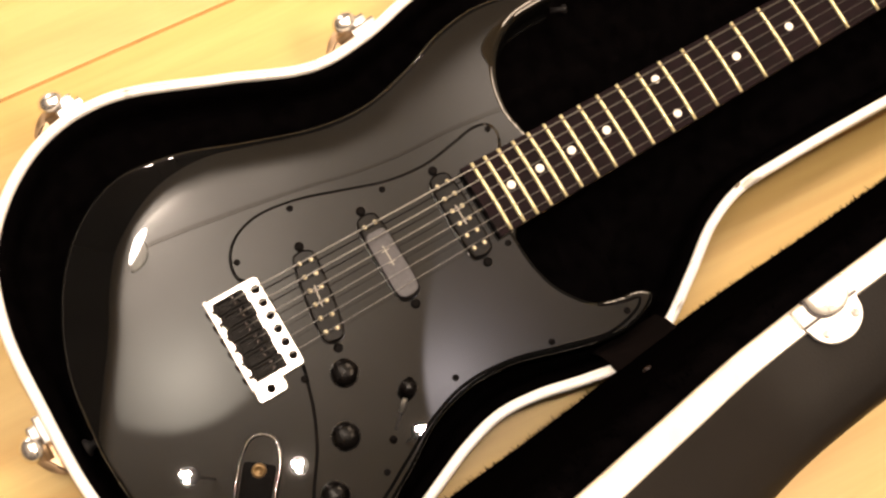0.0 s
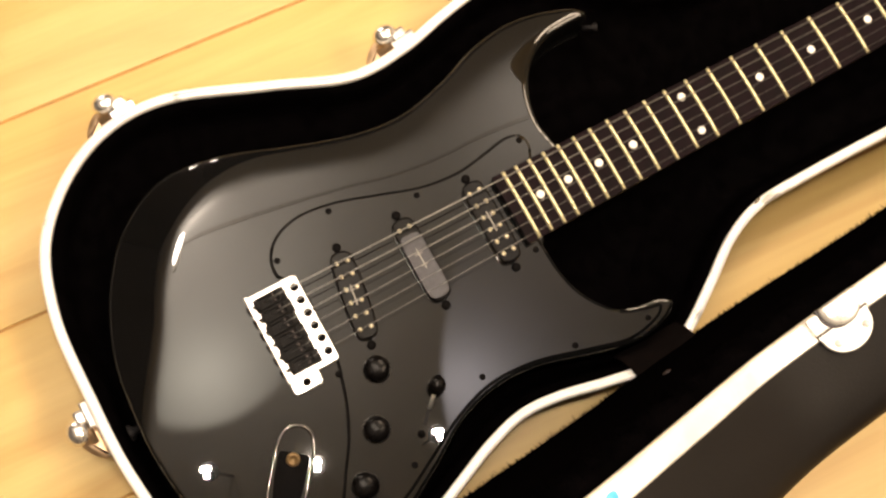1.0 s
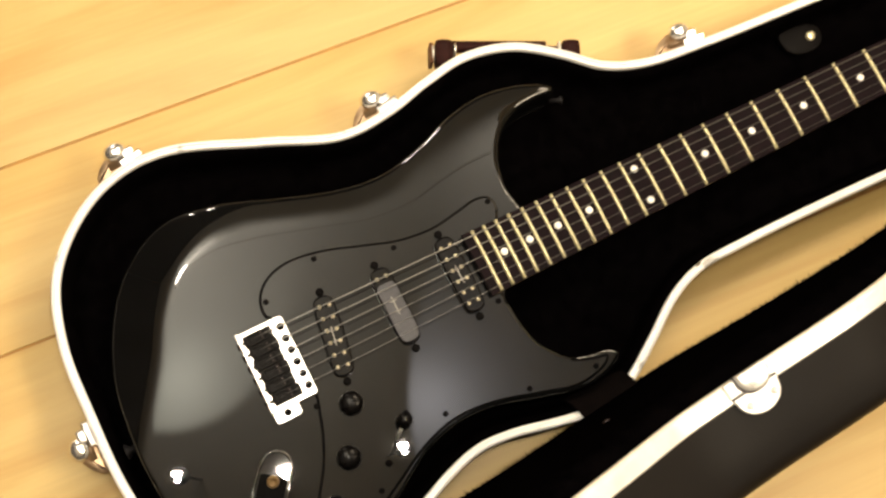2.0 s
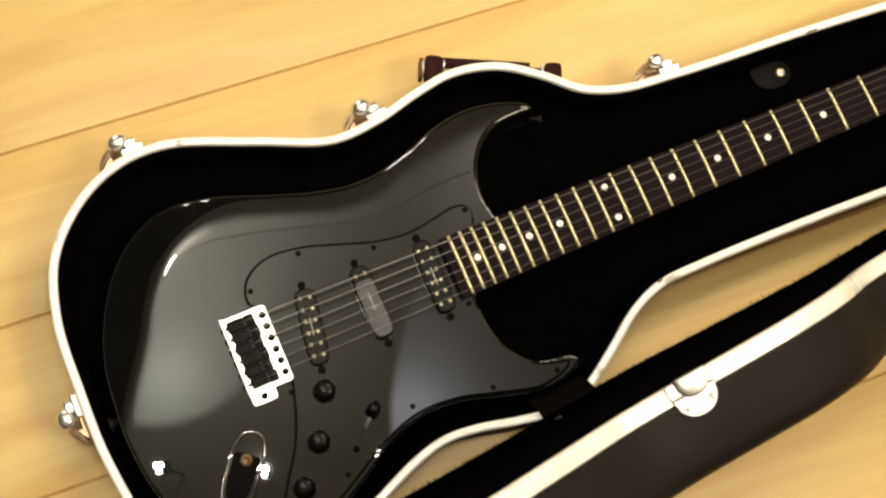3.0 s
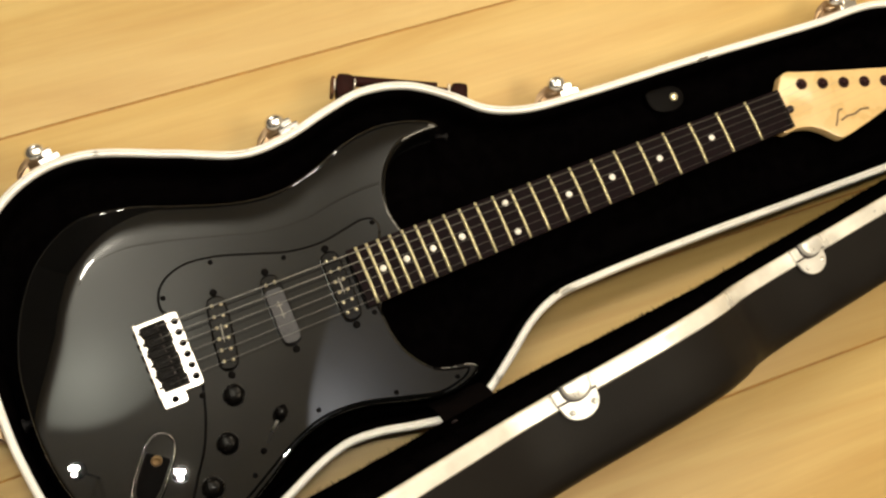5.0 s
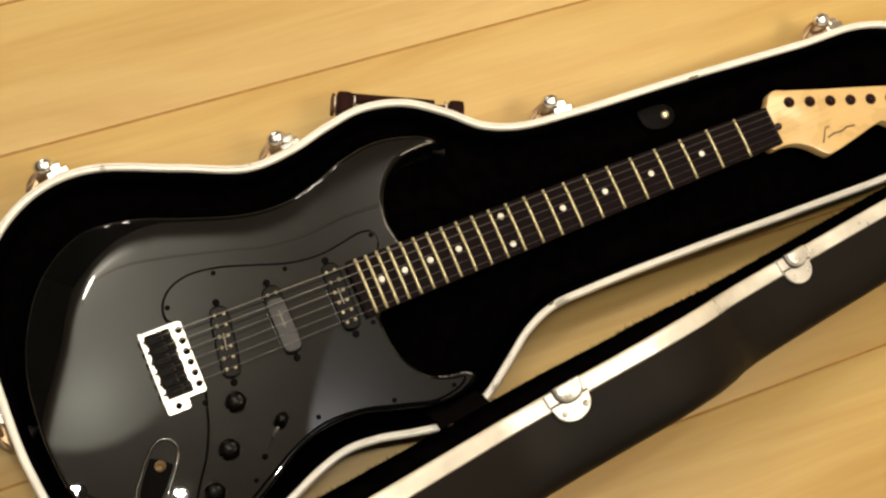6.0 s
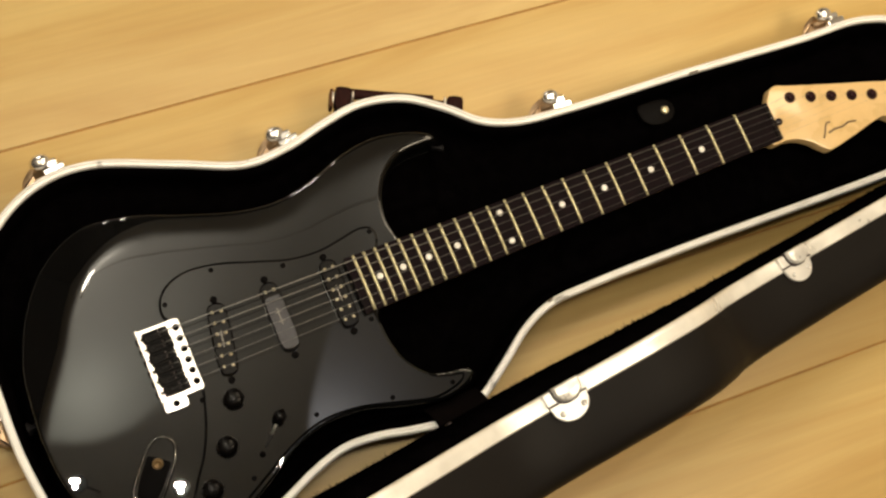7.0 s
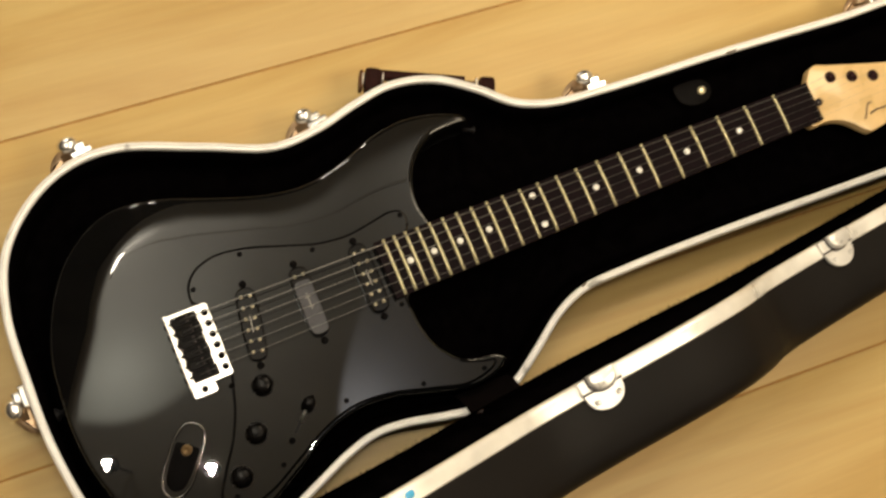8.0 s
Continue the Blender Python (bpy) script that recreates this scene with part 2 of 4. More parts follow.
def tube(bm, points, radius, sides=8):
    """A round rod along points."""
    pts = [Vector(p) for p in points]
    rings = []
    for k, p in enumerate(pts):
        along = (pts[min(k + 1, len(pts) - 1)] - pts[max(k - 1, 0)]).normalized()
        q = along.to_track_quat("Z", "Y")
        rings.append([bm.verts.new(p + q @ Vector((radius * math.cos(2 * math.pi * s / sides), radius * math.sin(2 * math.pi * s / sides), 0))) for s in range(sides)])
    for a, b in zip(rings, rings[1:]):
        for s in range(sides):
            bm.faces.new((a[s], a[(s + 1) % sides], b[(s + 1) % sides], b[s]))
    bm.faces.new(rings[0][::-1])
    bm.faces.new(rings[-1])


def spline(points, count):
    """A smooth closed curve through the points, at even steps."""
    p = np.array(points, float)
    n = len(p)
    out = []
    for k in range(n):
        a, b, c, d = p[k - 1], p[k], p[(k + 1) % n], p[(k + 2) % n]
        t1 = max(np.linalg.norm(b - a), 1e-6) ** 0.5
        t2 = max(np.linalg.norm(c - b), 1e-6) ** 0.5
        t3 = max(np.linalg.norm(d - c), 1e-6) ** 0.5
        m1 = (c - b) + t2 * ((b - a) / t1 - (c - a) / (t1 + t2))
        m2 = (c - b) + t2 * ((d - c) / t3 - (d - b) / (t2 + t3))
        for s in np.linspace(0, 1, 24, endpoint=False):
            out.append((2 * s ** 3 - 3 * s * s + 1) * b + (s ** 3 - 2 * s * s + s) * m1 + (3 * s * s - 2 * s ** 3) * c + (s ** 3 - s * s) * m2)
    out = np.array(out)
    step = np.r_[0, np.cumsum(np.linalg.norm(np.roll(out, -1, 0) - out, axis=1))]
    at = np.linspace(0, step[-1], count, endpoint=False)
    ring = np.vstack([out, out[:1]])
    return np.c_[np.interp(at, step, ring[:, 0]), np.interp(at, step, ring[:, 1])]


def outward(ring):
    """Unit normals of a closed curve, pointing out of it."""
    d = np.roll(ring, -1, 0) - np.roll(ring, 1, 0)
    d /= np.linalg.norm(d, axis=1)[:, None]
    area = np.sum(ring[:, 0] * np.roll(ring[:, 1], -1) - np.roll(ring[:, 0], -1) * ring[:, 1])
    n = np.c_[d[:, 1], -d[:, 0]]
    return n if area > 0 else -n


def loft(bm, ring, steps, close_first=False, close_last=False, closed=True):
    """Rings of a curve at (offset, height) steps, joined into walls."""
    n = outward(ring)
    loops = [[bm.verts.new((x, y, z)) for x, y in ring + n * o] for o, z in steps]
    count = len(ring)
    pairs = list(zip(loops, loops[1:])) + ([(loops[-1], loops[0])] if not (close_first or close_last) and closed == "round" else [])
    for a, b in pairs:
        for k in range(count):
            j = (k + 1) % count
            bm.faces.new((a[k], a[j], b[j], b[k]))
    if close_first:
        bm.faces.new(loops[0][::-1])
    if close_last:
        bm.faces.new(loops[-1])
    return loops


def inside_distance(ring, pts):
    """How far each point lies within the closed curve (minus: outside), and the nearest point of the curve."""
    a, b = ring, np.roll(ring, -1, 0)
    d = b - a
    best, near, odd = np.full(len(pts), 9.0), np.zeros_like(pts), np.zeros(len(pts), bool)
    for p, q, v in zip(a, b, d):
        s = np.clip(((pts - p) @ v) / (v @ v), 0, 1)
        c = p + s[:, None] * v
        e = np.linalg.norm(pts - c, axis=1)
        hit = e < best
        best[hit], near[hit] = e[hit], c[hit]
        cross = ((p[1] > pts[:, 1]) != (q[1] > pts[:, 1]))
        with np.errstate(divide="ignore", invalid="ignore"):
            xs = p[0] + (pts[:, 1] - p[1]) * v[0] / (v[1] if abs(v[1]) > 1e-12 else 1e-12)
        odd ^= cross & (pts[:, 0] < xs)
    return np.where(odd, best, -best), near


# ---- room ----
ROOM = (-2.0, 3.2, -2.6, 2.6)


def room():
    x0, x1, y0, y1 = ROOM
    t = 0.1
    # unseen walls: dark and white sides are set to steer the guitar's reflections
    for name, b in (("wall_west", (x0 - t, x0, y0 - t, y1 + t)), ("wall_east", (x1, x1 + t, y0 - t, y1 + t)), ("wall_south", (x0, x1, y0 - t, y0)), ("wall_north", (x0, x1, y1, y1 + t))):
        bm = bmesh.new()
        box(bm, *b, -0.02, CEILING)
        tagged(new(name, mesh_of(name, bm, PLASTER if name == "wall_east" else WALL_PAINT, smooth=False)), "plain white plastered room wall" if name == "wall_east" else "plain dark brown room wall", "wall", kind="structure")
    bm = bmesh.new()
    box(bm, x0 - t, x1 + t, y0 - t, y1 + t, CEILING, CEILING + t)
    tagged(new("ceiling", mesh_of("ceiling", bm, CEILING_PAINT, smooth=False)), "plain matt off-white ceiling", "ceiling", kind="structure")
    bm = bmesh.new()
    box(bm, x0, x1, -0.006, 0.006, -0.003, 0.001)
    joint = tagged(new("trim", mesh_of("trim", bm, JOINT_STRIP, smooth=False)), "narrow grey joint strip across the ceiling", "trim", kind="structure")
    joint.matrix_basis = Matrix.Translation((0, 0.680, CEILING)) @ Matrix.Rotation(radians(-8.0), 4, "Z")
    for name, b in (("baseboard", (x0, x1, y1 - 0.012, y1)), ("baseboard", (x0, x1, y0, y0 + 0.012))):
        bm = bmesh.new()
        box(bm, *b, 0.0, 0.07, 0.003)
        tagged(new(name, mesh_of(name, bm, PLASTER, smooth=False)), "low white painted baseboard along the wall", "baseboard", kind="structure")


def floor():
    x0, x1, y0, y1 = ROOM
    bm = bmesh.new()
    box(bm, x0, x1, y0, y1, -0.03, -0.0012)
    base = tagged(new("floor", mesh_of("floor", bm, JOINT, smooth=False)), "pale honey-coloured lacquered wooden plank floor", "floor", kind="structure")
    return base


def planks(base):
    """Long boards laid at a slight angle, cut off at the walls."""
    wide, long, gap = 0.1590, 3.9, 0.0022
    turn = radians(-3.82)
    u, v = Vector((math.cos(turn), math.sin(turn), 0)), Vector((-math.sin(turn), math.cos(turn), 0))
    start = Vector((0.3, 0.2447 - wide / 2, 0))
    x0, x1, y0, y1 = ROOM
    for row in range(-22, 23):
        c = start + v * (wide * row)
        lo, hi = (x0 - c.x) / u.x, (x1 - c.x) / u.x
        a, b = sorted(((y0 - c.y) / u.y, (y1 - c.y) / u.y))
        lo, hi = max(lo, a), min(hi, b)
        first = 0.35 * math.sin(row * 2.3) - long / 2
        for k in (-1, 0, 1):
            p, q = max(lo, first + (long + 0.002) * k), min(hi, first + (long + 0.002) * k + long)
            if q - p < 0.05:
                continue
            bm = bmesh.new()
            box(bm, -(q - p) / 2, (q - p) / 2, -(wide - gap) / 2, (wide - gap) / 2, -0.012, 0.0, 0.0012)
            ob = part("plank", bm, FLOOR_WOOD, base)
            edges_sharp(ob, 40)
            ob.matrix_basis = Matrix.Translation(c + u * ((p + q) / 2)) @ Matrix.Rotation(turn, 4, "Z")


def pendant_lamp(x, y, drop, shade=False, rose=True):
    """A bare bulb socket on a cord under the ceiling; the ones with a shade are added fill."""
    top = tagged(new("pendant_lamp"), "unseen white-shaded hanging lamp added to brighten floor and lid" if shade else "bare-bulb pendant lamp on a dark cord under the ceiling", "lamp", group="pendant lamps over the case")
    top.location = (x, y, CEILING)
    if rose:
        bm = bmesh.new()
        lathe(bm, [(0.0, 0.0), (0.05, 0.0), (0.045, -0.018), (0.0, -0.022)], 32)
        part("ceiling_rose", bm, PLASTER, top)
    bm = bmesh.new()
    tube(bm, [(0, 0, -0.018 if rose else 0.0), (0, 0, 0.10 - drop)], 0.0035)
    part("cord", bm, BLACK_PLASTIC, top)
    bm = bmesh.new()
    lathe(bm, [(0.004, 0.11 - drop), (0.018, 0.10 - drop), (0.021, 0.055 - drop), (0.016, 0.04 - drop)], 20)
    part("socket", bm, BLACK_PLASTIC, top)
    if shade:
        bm = bmesh.new()
        outer = [(0.02, 0.11), (0.20, 0.09), (0.38, 0.03), (0.42, -0.01)]
        loops = [[bm.verts.new((r * math.cos(a), r * math.sin(a), h - drop)) for a in [2 * math.pi * k / 40 for k in range(40)]] for r, h in outer + [(r - 0.004, h - 0.004) for r, h in outer[::-1]]]
        for a, b in zip(loops, loops[1:]):
            for k in range(40):
                bm.faces.new((a[k], a[(k + 1) % 40], b[(k + 1) % 40], b[k]))
        part("lampshade", bm, PLASTER, top, "wide white shade")


room()
FLOOR = floor()
for x, y, z, watts, radius in BULBS:
    pendant_lamp(x, y, CEILING - z)
    bulb_light(x, y, z, watts, radius)
for x, y, z, watts, colour in FLOOR_FILL:
    pendant_lamp(x, y, CEILING - z, shade=True)
    spot_light(x, y, z, watts, colour=colour)
for x, y, z, watts in DOWN:
    pendant_lamp(x, y, CEILING - z, rose=False)
    for dx, dy, share in ((-0.0050, 0.0060, 0.36), (0.0050, 0.0020, 0.36), (-0.0035, -0.0095, 0.28)):
        spot_light(x + dx, y + dy, z, watts * share, 0.0050)
for x, y, z, watts in UP_FILL:
    spot_light(x, y, z, watts, 0.03).rotation_euler = (math.pi, 0, 0)
for place, watts, aim, width, blend, colour in EDGED_FILL:
    spot = spot_light(*place, watts, 0.01, colour)
    spot.data.spot_size, spot.data.spot_blend = radians(width), blend
    spot.rotation_euler = Vector(aim).to_track_quat("-Z", "Y").to_euler()

# ---- guitar case ----
RIM_Z = 0.065
LINING_Z = 0.037
CASE_RING = spline([
    (-0.162, 0.030), (-0.158, 0.095), (-0.140, 0.148), (-0.102, 0.187), (-0.060, 0.206), (-0.015, 0.207), (0.061, 0.180), (0.125, 0.156),
    (0.170, 0.158), (0.215, 0.169), (0.255, 0.175), (0.298, 0.166), (0.335, 0.142), (0.365, 0.116), (0.400, 0.102), (0.464, 0.095),
    (0.600, 0.088), (0.743, 0.078), (0.825, 0.074), (0.868, 0.055), (0.882, 0.010), (0.878, -0.060), (0.850, -0.090), (0.778, -0.094),
    (0.653, -0.090), (0.513, -0.084), (0.400, -0.082), (0.355, -0.084), (0.322, -0.096), (0.285, -0.121), (0.249, -0.143), (0.215, -0.151),
    (0.180, -0.146), (0.140, -0.137), (0.110, -0.135), (0.080, -0.142), (0.040, -0.158), (-0.010, -0.178), (-0.060, -0.186), (-0.110, -0.168),
    (-0.145, -0.120), (-0.161, -0.040)], 480)
RIM_PROFILE = [(-0.0035, -0.004), (-0.0035, 0.0015), (-0.0024, 0.0028), (-0.0013, 0.0028), (-0.0008, 0.0004), (0.0006, 0.0004), (0.0012, 0.0028), (0.0026, 0.0026), (0.0038, 0.0010), (0.0044, -0.0030), (0.0044, -0.0085), (0.0030, -0.0095)]


def case_empty():
    return tagged(new("guitar_case"), "open black moulded guitar case with pale rims on wooden floor", "guitar case")


def case_base(case):
    bm = bmesh.new()
    loft(bm, CASE_RING, [(-0.030, 0.0), (-0.014, 0.0), (-0.006, 0.004), (-0.001, 0.014), (0.002, 0.040), (0.0028, RIM_Z - 0.006), (0.0028, RIM_Z - 0.002), (-0.002, RIM_Z - 0.002), (-0.0025, 0.03)], close_first=True)
    part("base_shell", bm, SHELL, case, "black pebbled plastic lower shell")
    bm = bmesh.new()
    loft(bm, CASE_RING, [(o, RIM_Z + z) for o, z in RIM_PROFILE])
    edges_sharp(part("base_rim", bm, VALANCE, case, "pale grooved aluminium edge"), 50)
    bm = bmesh.new()
    loft(bm, CASE_RING, [(-0.0030, RIM_Z - 0.003), (-0.0048, RIM_Z - 0.001), (-0.0075, RIM_Z - 0.002), (-0.0105, RIM_Z - 0.007), (-0.0125, 0.050), (-0.0145, 0.041), (-0.020, LINING_Z)], close_last=True)
    part("base_lining", bm, PLUSH, case, "black plush lining")


LID_DIR = radians(5.6)
LID_LEAN = radians(0.1)
LID_SPIN = radians(-5.64)
LID_DEEP = 0.064
LID_REF = (0.172, 0.158)
LID_AT = (0.2400, -0.1668, 0.3282)


def lid_frame():
    """From the case's plan to the lid that stands on its side: x along, y up, z out towards the guitar."""
    u = Vector((math.cos(LID_DIR), math.sin(LID_DIR), 0))
    w = Vector((-math.sin(LID_DIR), math.cos(LID_DIR), 0))
    up = Vector((0, 0, 1)) * math.cos(LID_LEAN) - w * math.sin(LID_LEAN)
    out = w * math.cos(LID_LEAN) + Vector((0, 0, 1)) * math.sin(LID_LEAN)
    m = Matrix(((u.x, up.x, out.x, LID_AT[0]), (u.y, up.y, out.y, LID_AT[1]), (u.z, up.z, out.z, LID_AT[2]), (0, 0, 0, 1)))
    return m @ Matrix.Rotation(LID_SPIN, 4, "Z") @ Matrix.Translation((-LID_REF[0], -LID_REF[1], 0))


def lid_bulge(x, z):
    """The padding swells less along the neck."""
    return z if z < 0.0042 else 0.0042 + (z - 0.0042) * (1.0 - 0.45 * min(1.0, max(0.0, (x - 0.27) / 0.16)))


def case_lid(case):
    lid = new("lid")
    lid.parent = case
    lid.matrix_basis = lid_frame()
    bm = bmesh.new()
    loft(bm, CASE_RING, [(-0.0025, -0.02), (-0.002, -0.002), (0.0028, -0.002), (0.0030, -0.012), (0.0022, -0.034), (0.0002, 0.013 - LID_DEEP), (-0.005, 0.005 - LID_DEEP), (-0.013, 0.001 - LID_DEEP), (-0.030, -LID_DEEP)], close_last=True)
    part("lid_shell", bm, SHELL, lid, "black pebbled plastic lid shell")
    bm = bmesh.new()
    loft(bm, CASE_RING, [(-0.0035, -0.004), (-0.0035, 0.003), (-0.0022, 0.0042), (0.0030, 0.0042), (0.0044, 0.0030), (0.0048, 0.0), (0.0044, -0.0085), (0.0030, -0.0095)])
    edges_sharp(part("lid_rim", bm, LID_EDGE, lid, "pale aluminium edge"), 50)
    bm = bmesh.new()
    loft(bm, CASE_RING, [(-0.0030, 0.001), (-0.0042, 0.0056), (-0.0065, 0.0103), (-0.0110, 0.0141), (-0.020, 0.0168), (-0.036, 0.0176)], close_last=True)
    for v in bm.verts:
        v.co.z = lid_bulge(v.co.x, v.co.z)
    part("lid_lining", bm, PLUSH, lid, "black plush lining bulging from the lid")
    rng = random.Random(5)
    bm = bmesh.new()
    n = outward(CASE_RING)
    for k in range(len(CASE_RING)):
        for _ in range(16):
            (x, y), (nx, ny) = CASE_RING[k], n[k]
            j, inset = rng.uniform(-0.0035, 0.0035), rng.uniform(0.006, 0.034)
            level = float(np.interp(inset, (0.0042, 0.0065, 0.011, 0.020, 0.036), (0.0056, 0.0103, 0.0141, 0.0168, 0.0176)))
            base = Vector((x - nx * inset - ny * j, y - ny * inset + nx * j, lid_bulge(x, level) - 0.0006))
            tip = base + Vector((rng.uniform(-0.0022, 0.0022), rng.uniform(-0.0022, 0.0022), rng.uniform(0.0008, 0.0036) * (1.7 if rng.random() < 0.08 else 1.0)))
            w = Vector((-ny, nx, 0)) * rng.uniform(0.0002, 0.0007)
            a, b, c, d = bm.verts.new(base + w), bm.verts.new(base - w), bm.verts.new(base + Vector((nx, ny, 0)) * 0.001), bm.verts.new(tip)
            for f in ((a, b, d), (b, c, d), (c, a, d)):
                bm.faces.new(f)
    tagged(part("plush_fringe", bm, PLUSH, lid, "ragged plush fringe"), kind="stuff")
    return lid


def latch_mesh_parts(parent, m):
    """A draw latch: plate on the wall, hinge barrel, curved lever and hook. x along the wall, y out of it, z up."""
    latch = new("latch")
    latch.parent = parent
    latch.matrix_basis = m
    bm = bmesh.new()
    box(bm, -0.017, 0.017, 0.0, 0.0025, -0.030, -0.004, 0.0008)
    part("plate", bm, CHROME, latch, smooth=False)
    bm = bmesh.new()
    box(bm, -0.0060, 0.0150, 0.0015, 0.0075, -0.009, 0.0012, 0.0018)
    box(bm, -0.0010, 0.0105, 0.0060, 0.0145, -0.009, 0.0002, 0.0024)
    part("hook", bm, LATCH_CHROME, latch, smooth=False)
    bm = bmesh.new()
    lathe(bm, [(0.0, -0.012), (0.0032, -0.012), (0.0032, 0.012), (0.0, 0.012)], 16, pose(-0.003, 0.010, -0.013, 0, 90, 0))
    part("barrel", bm, FLOOR_TINTED, latch)
    bm = bmesh.new()
    bmesh.ops.create_uvsphere(bm, u_segments=24, v_segments=14, radius=1, matrix=Matrix.LocRotScale((-0.004, 0.0168, -0.004), Euler((radians(-20), 0, 0)), (0.0100, 0.0085, 0.0072)))
    part("lever_knuckle", bm, LATCH_CHROME, latch, "bright rounded knuckle")
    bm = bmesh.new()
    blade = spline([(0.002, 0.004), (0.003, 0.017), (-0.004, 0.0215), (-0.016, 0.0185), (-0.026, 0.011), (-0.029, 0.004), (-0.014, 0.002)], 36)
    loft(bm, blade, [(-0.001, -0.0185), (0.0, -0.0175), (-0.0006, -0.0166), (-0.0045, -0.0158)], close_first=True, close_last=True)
    part("thumb_blade", bm, FLOOR_TINTED, latch, "blade with the floor's brown reflection in its colour")
    return latch


def wall_frame(x, y, z, ring=None):
    """A place on the case's outer wall nearest to (x, y): x along, y outwards."""
    ring = CASE_RING if ring is None else ring
    k = int(np.argmin(np.linalg.norm(ring - np.array((x, y)), axis=1)))
    n = outward(ring)[k]
    p = ring[k] + n * 0.003
    return Matrix(((n[1], n[0], 0, p[0]), (-n[0], n[1], 0, p[1]), (0, 0, 1, z), (0, 0, 0, 1)))


LATCH_SPOTS = [(-0.163, 0.016), (-0.047, 0.2068), (0.168, 0.158), (0.452, 0.096), (0.788, 0.076)]


def latches(case):
    for x, y in LATCH_SPOTS:
        latch_mesh_parts(case, wall_frame(x, y, RIM_Z - 0.002))


def catches(lid):
    """Half-round catch plates with a raised tongue on the lid's free edge."""
    for x, y in LATCH_SPOTS[1:]:
        m = wall_frame(x + 0.006, y, 0.0)
        catch = new("catch_plate")
        catch.parent = lid
        catch.matrix_basis = m @ Matrix.Diagonal((0.84, 1.0, 0.84, 1.0))
        bm = bmesh.new()
        outline = [(-0.0195, -0.004), (0.0195, -0.004), (0.0195, -0.010)] + [(0.0185 * math.cos(a), -0.0125 - 0.0160 * math.sin(a)) for a in np.linspace(0, math.pi, 20)] + [(-0.0195, -0.010)]
        loops = [[bm.verts.new((a * f, y, b if b > -0.009 else -0.009 + (b + 0.009) * f)) for a, b in outline] for y, f in ((0.0018, 1.0), (0.0034, 1.0), (0.0041, 0.965))]
        for p, q in zip(loops, loops[1:]):
            for k in range(len(p)):
                bm.faces.new((p[k], p[(k + 1) % len(p)], q[(k + 1) % len(p)], q[k]))
        bm.faces.new(loops[-1])
        bm.faces.new(loops[0][::-1])
        edges_sharp(part("plate", bm, CATCH_METAL, catch, "half-round riveted plate"))
        bm = bmesh.new()
        box(bm, -0.0205, 0.0205, 0.001, 0.0058, -0.0075, 0.0048, 0.0014)
        part("flange", bm, CATCH_METAL, catch, smooth=False)
        bm = bmesh.new()
        box(bm, -0.0195, 0.0195, 0.0030, 0.0062, -0.0088, -0.0074, 0.0003)
        part("dark_line", bm, DARK_STEEL, catch, "dark line between flange and plate", smooth=False)
        shape = [(0.0165, 0.0065), (-0.0105, 0.0065)] + [(0.003 - 0.0135 * math.cos(a), 0.0005 - 0.0115 * math.sin(a)) for a in np.linspace(0, math.pi, 18)]
        # the wider dark shape stands in for the shade round the tongue
        for name, grow, steps, metal, label in (("gap", 0.0017, ((0.0030, 1.0), (0.0066, 1.0)), DARK_STEEL, "dark band for the shade round the tongue"), ("tongue", 0.0, ((0.0030, 1.0), (0.0085, 0.98), (0.0103, 0.92), (0.0110, 0.80)), CATCH_METAL, "raised rounded tongue")):
            bm = bmesh.new()
            wide = [(a - grow if a < 0.003 else a, b - 0.6 * grow if b < 0.005 else b) for a, b in shape]
            loops = [[bm.verts.new((0.003 + (a - 0.003) * f, y, b * f)) for a, b in wide] for y, f in steps]
            for p, q in zip(loops, loops[1:]):
                for k in range(len(p)):
                    bm.faces.new((p[k], p[(k + 1) % len(p)], q[(k + 1) % len(p)], q[k]))
            bm.faces.new(loops[-1])
            edges_sharp(part(name, bm, metal, catch, label), 45)
        for sx in (-0.0105, 0.0115):
            bm = bmesh.new()
            lathe(bm, [(0.0, 0.0), (0.0029, 0.0), (0.0023, 0.0014), (0.0, 0.0019)], 12, Matrix.Translation((sx, 0.0038, -0.0185)) @ Matrix.Rotation(radians(-90), 4, "X"))
            part("rivet", bm, CATCH_METAL, catch)


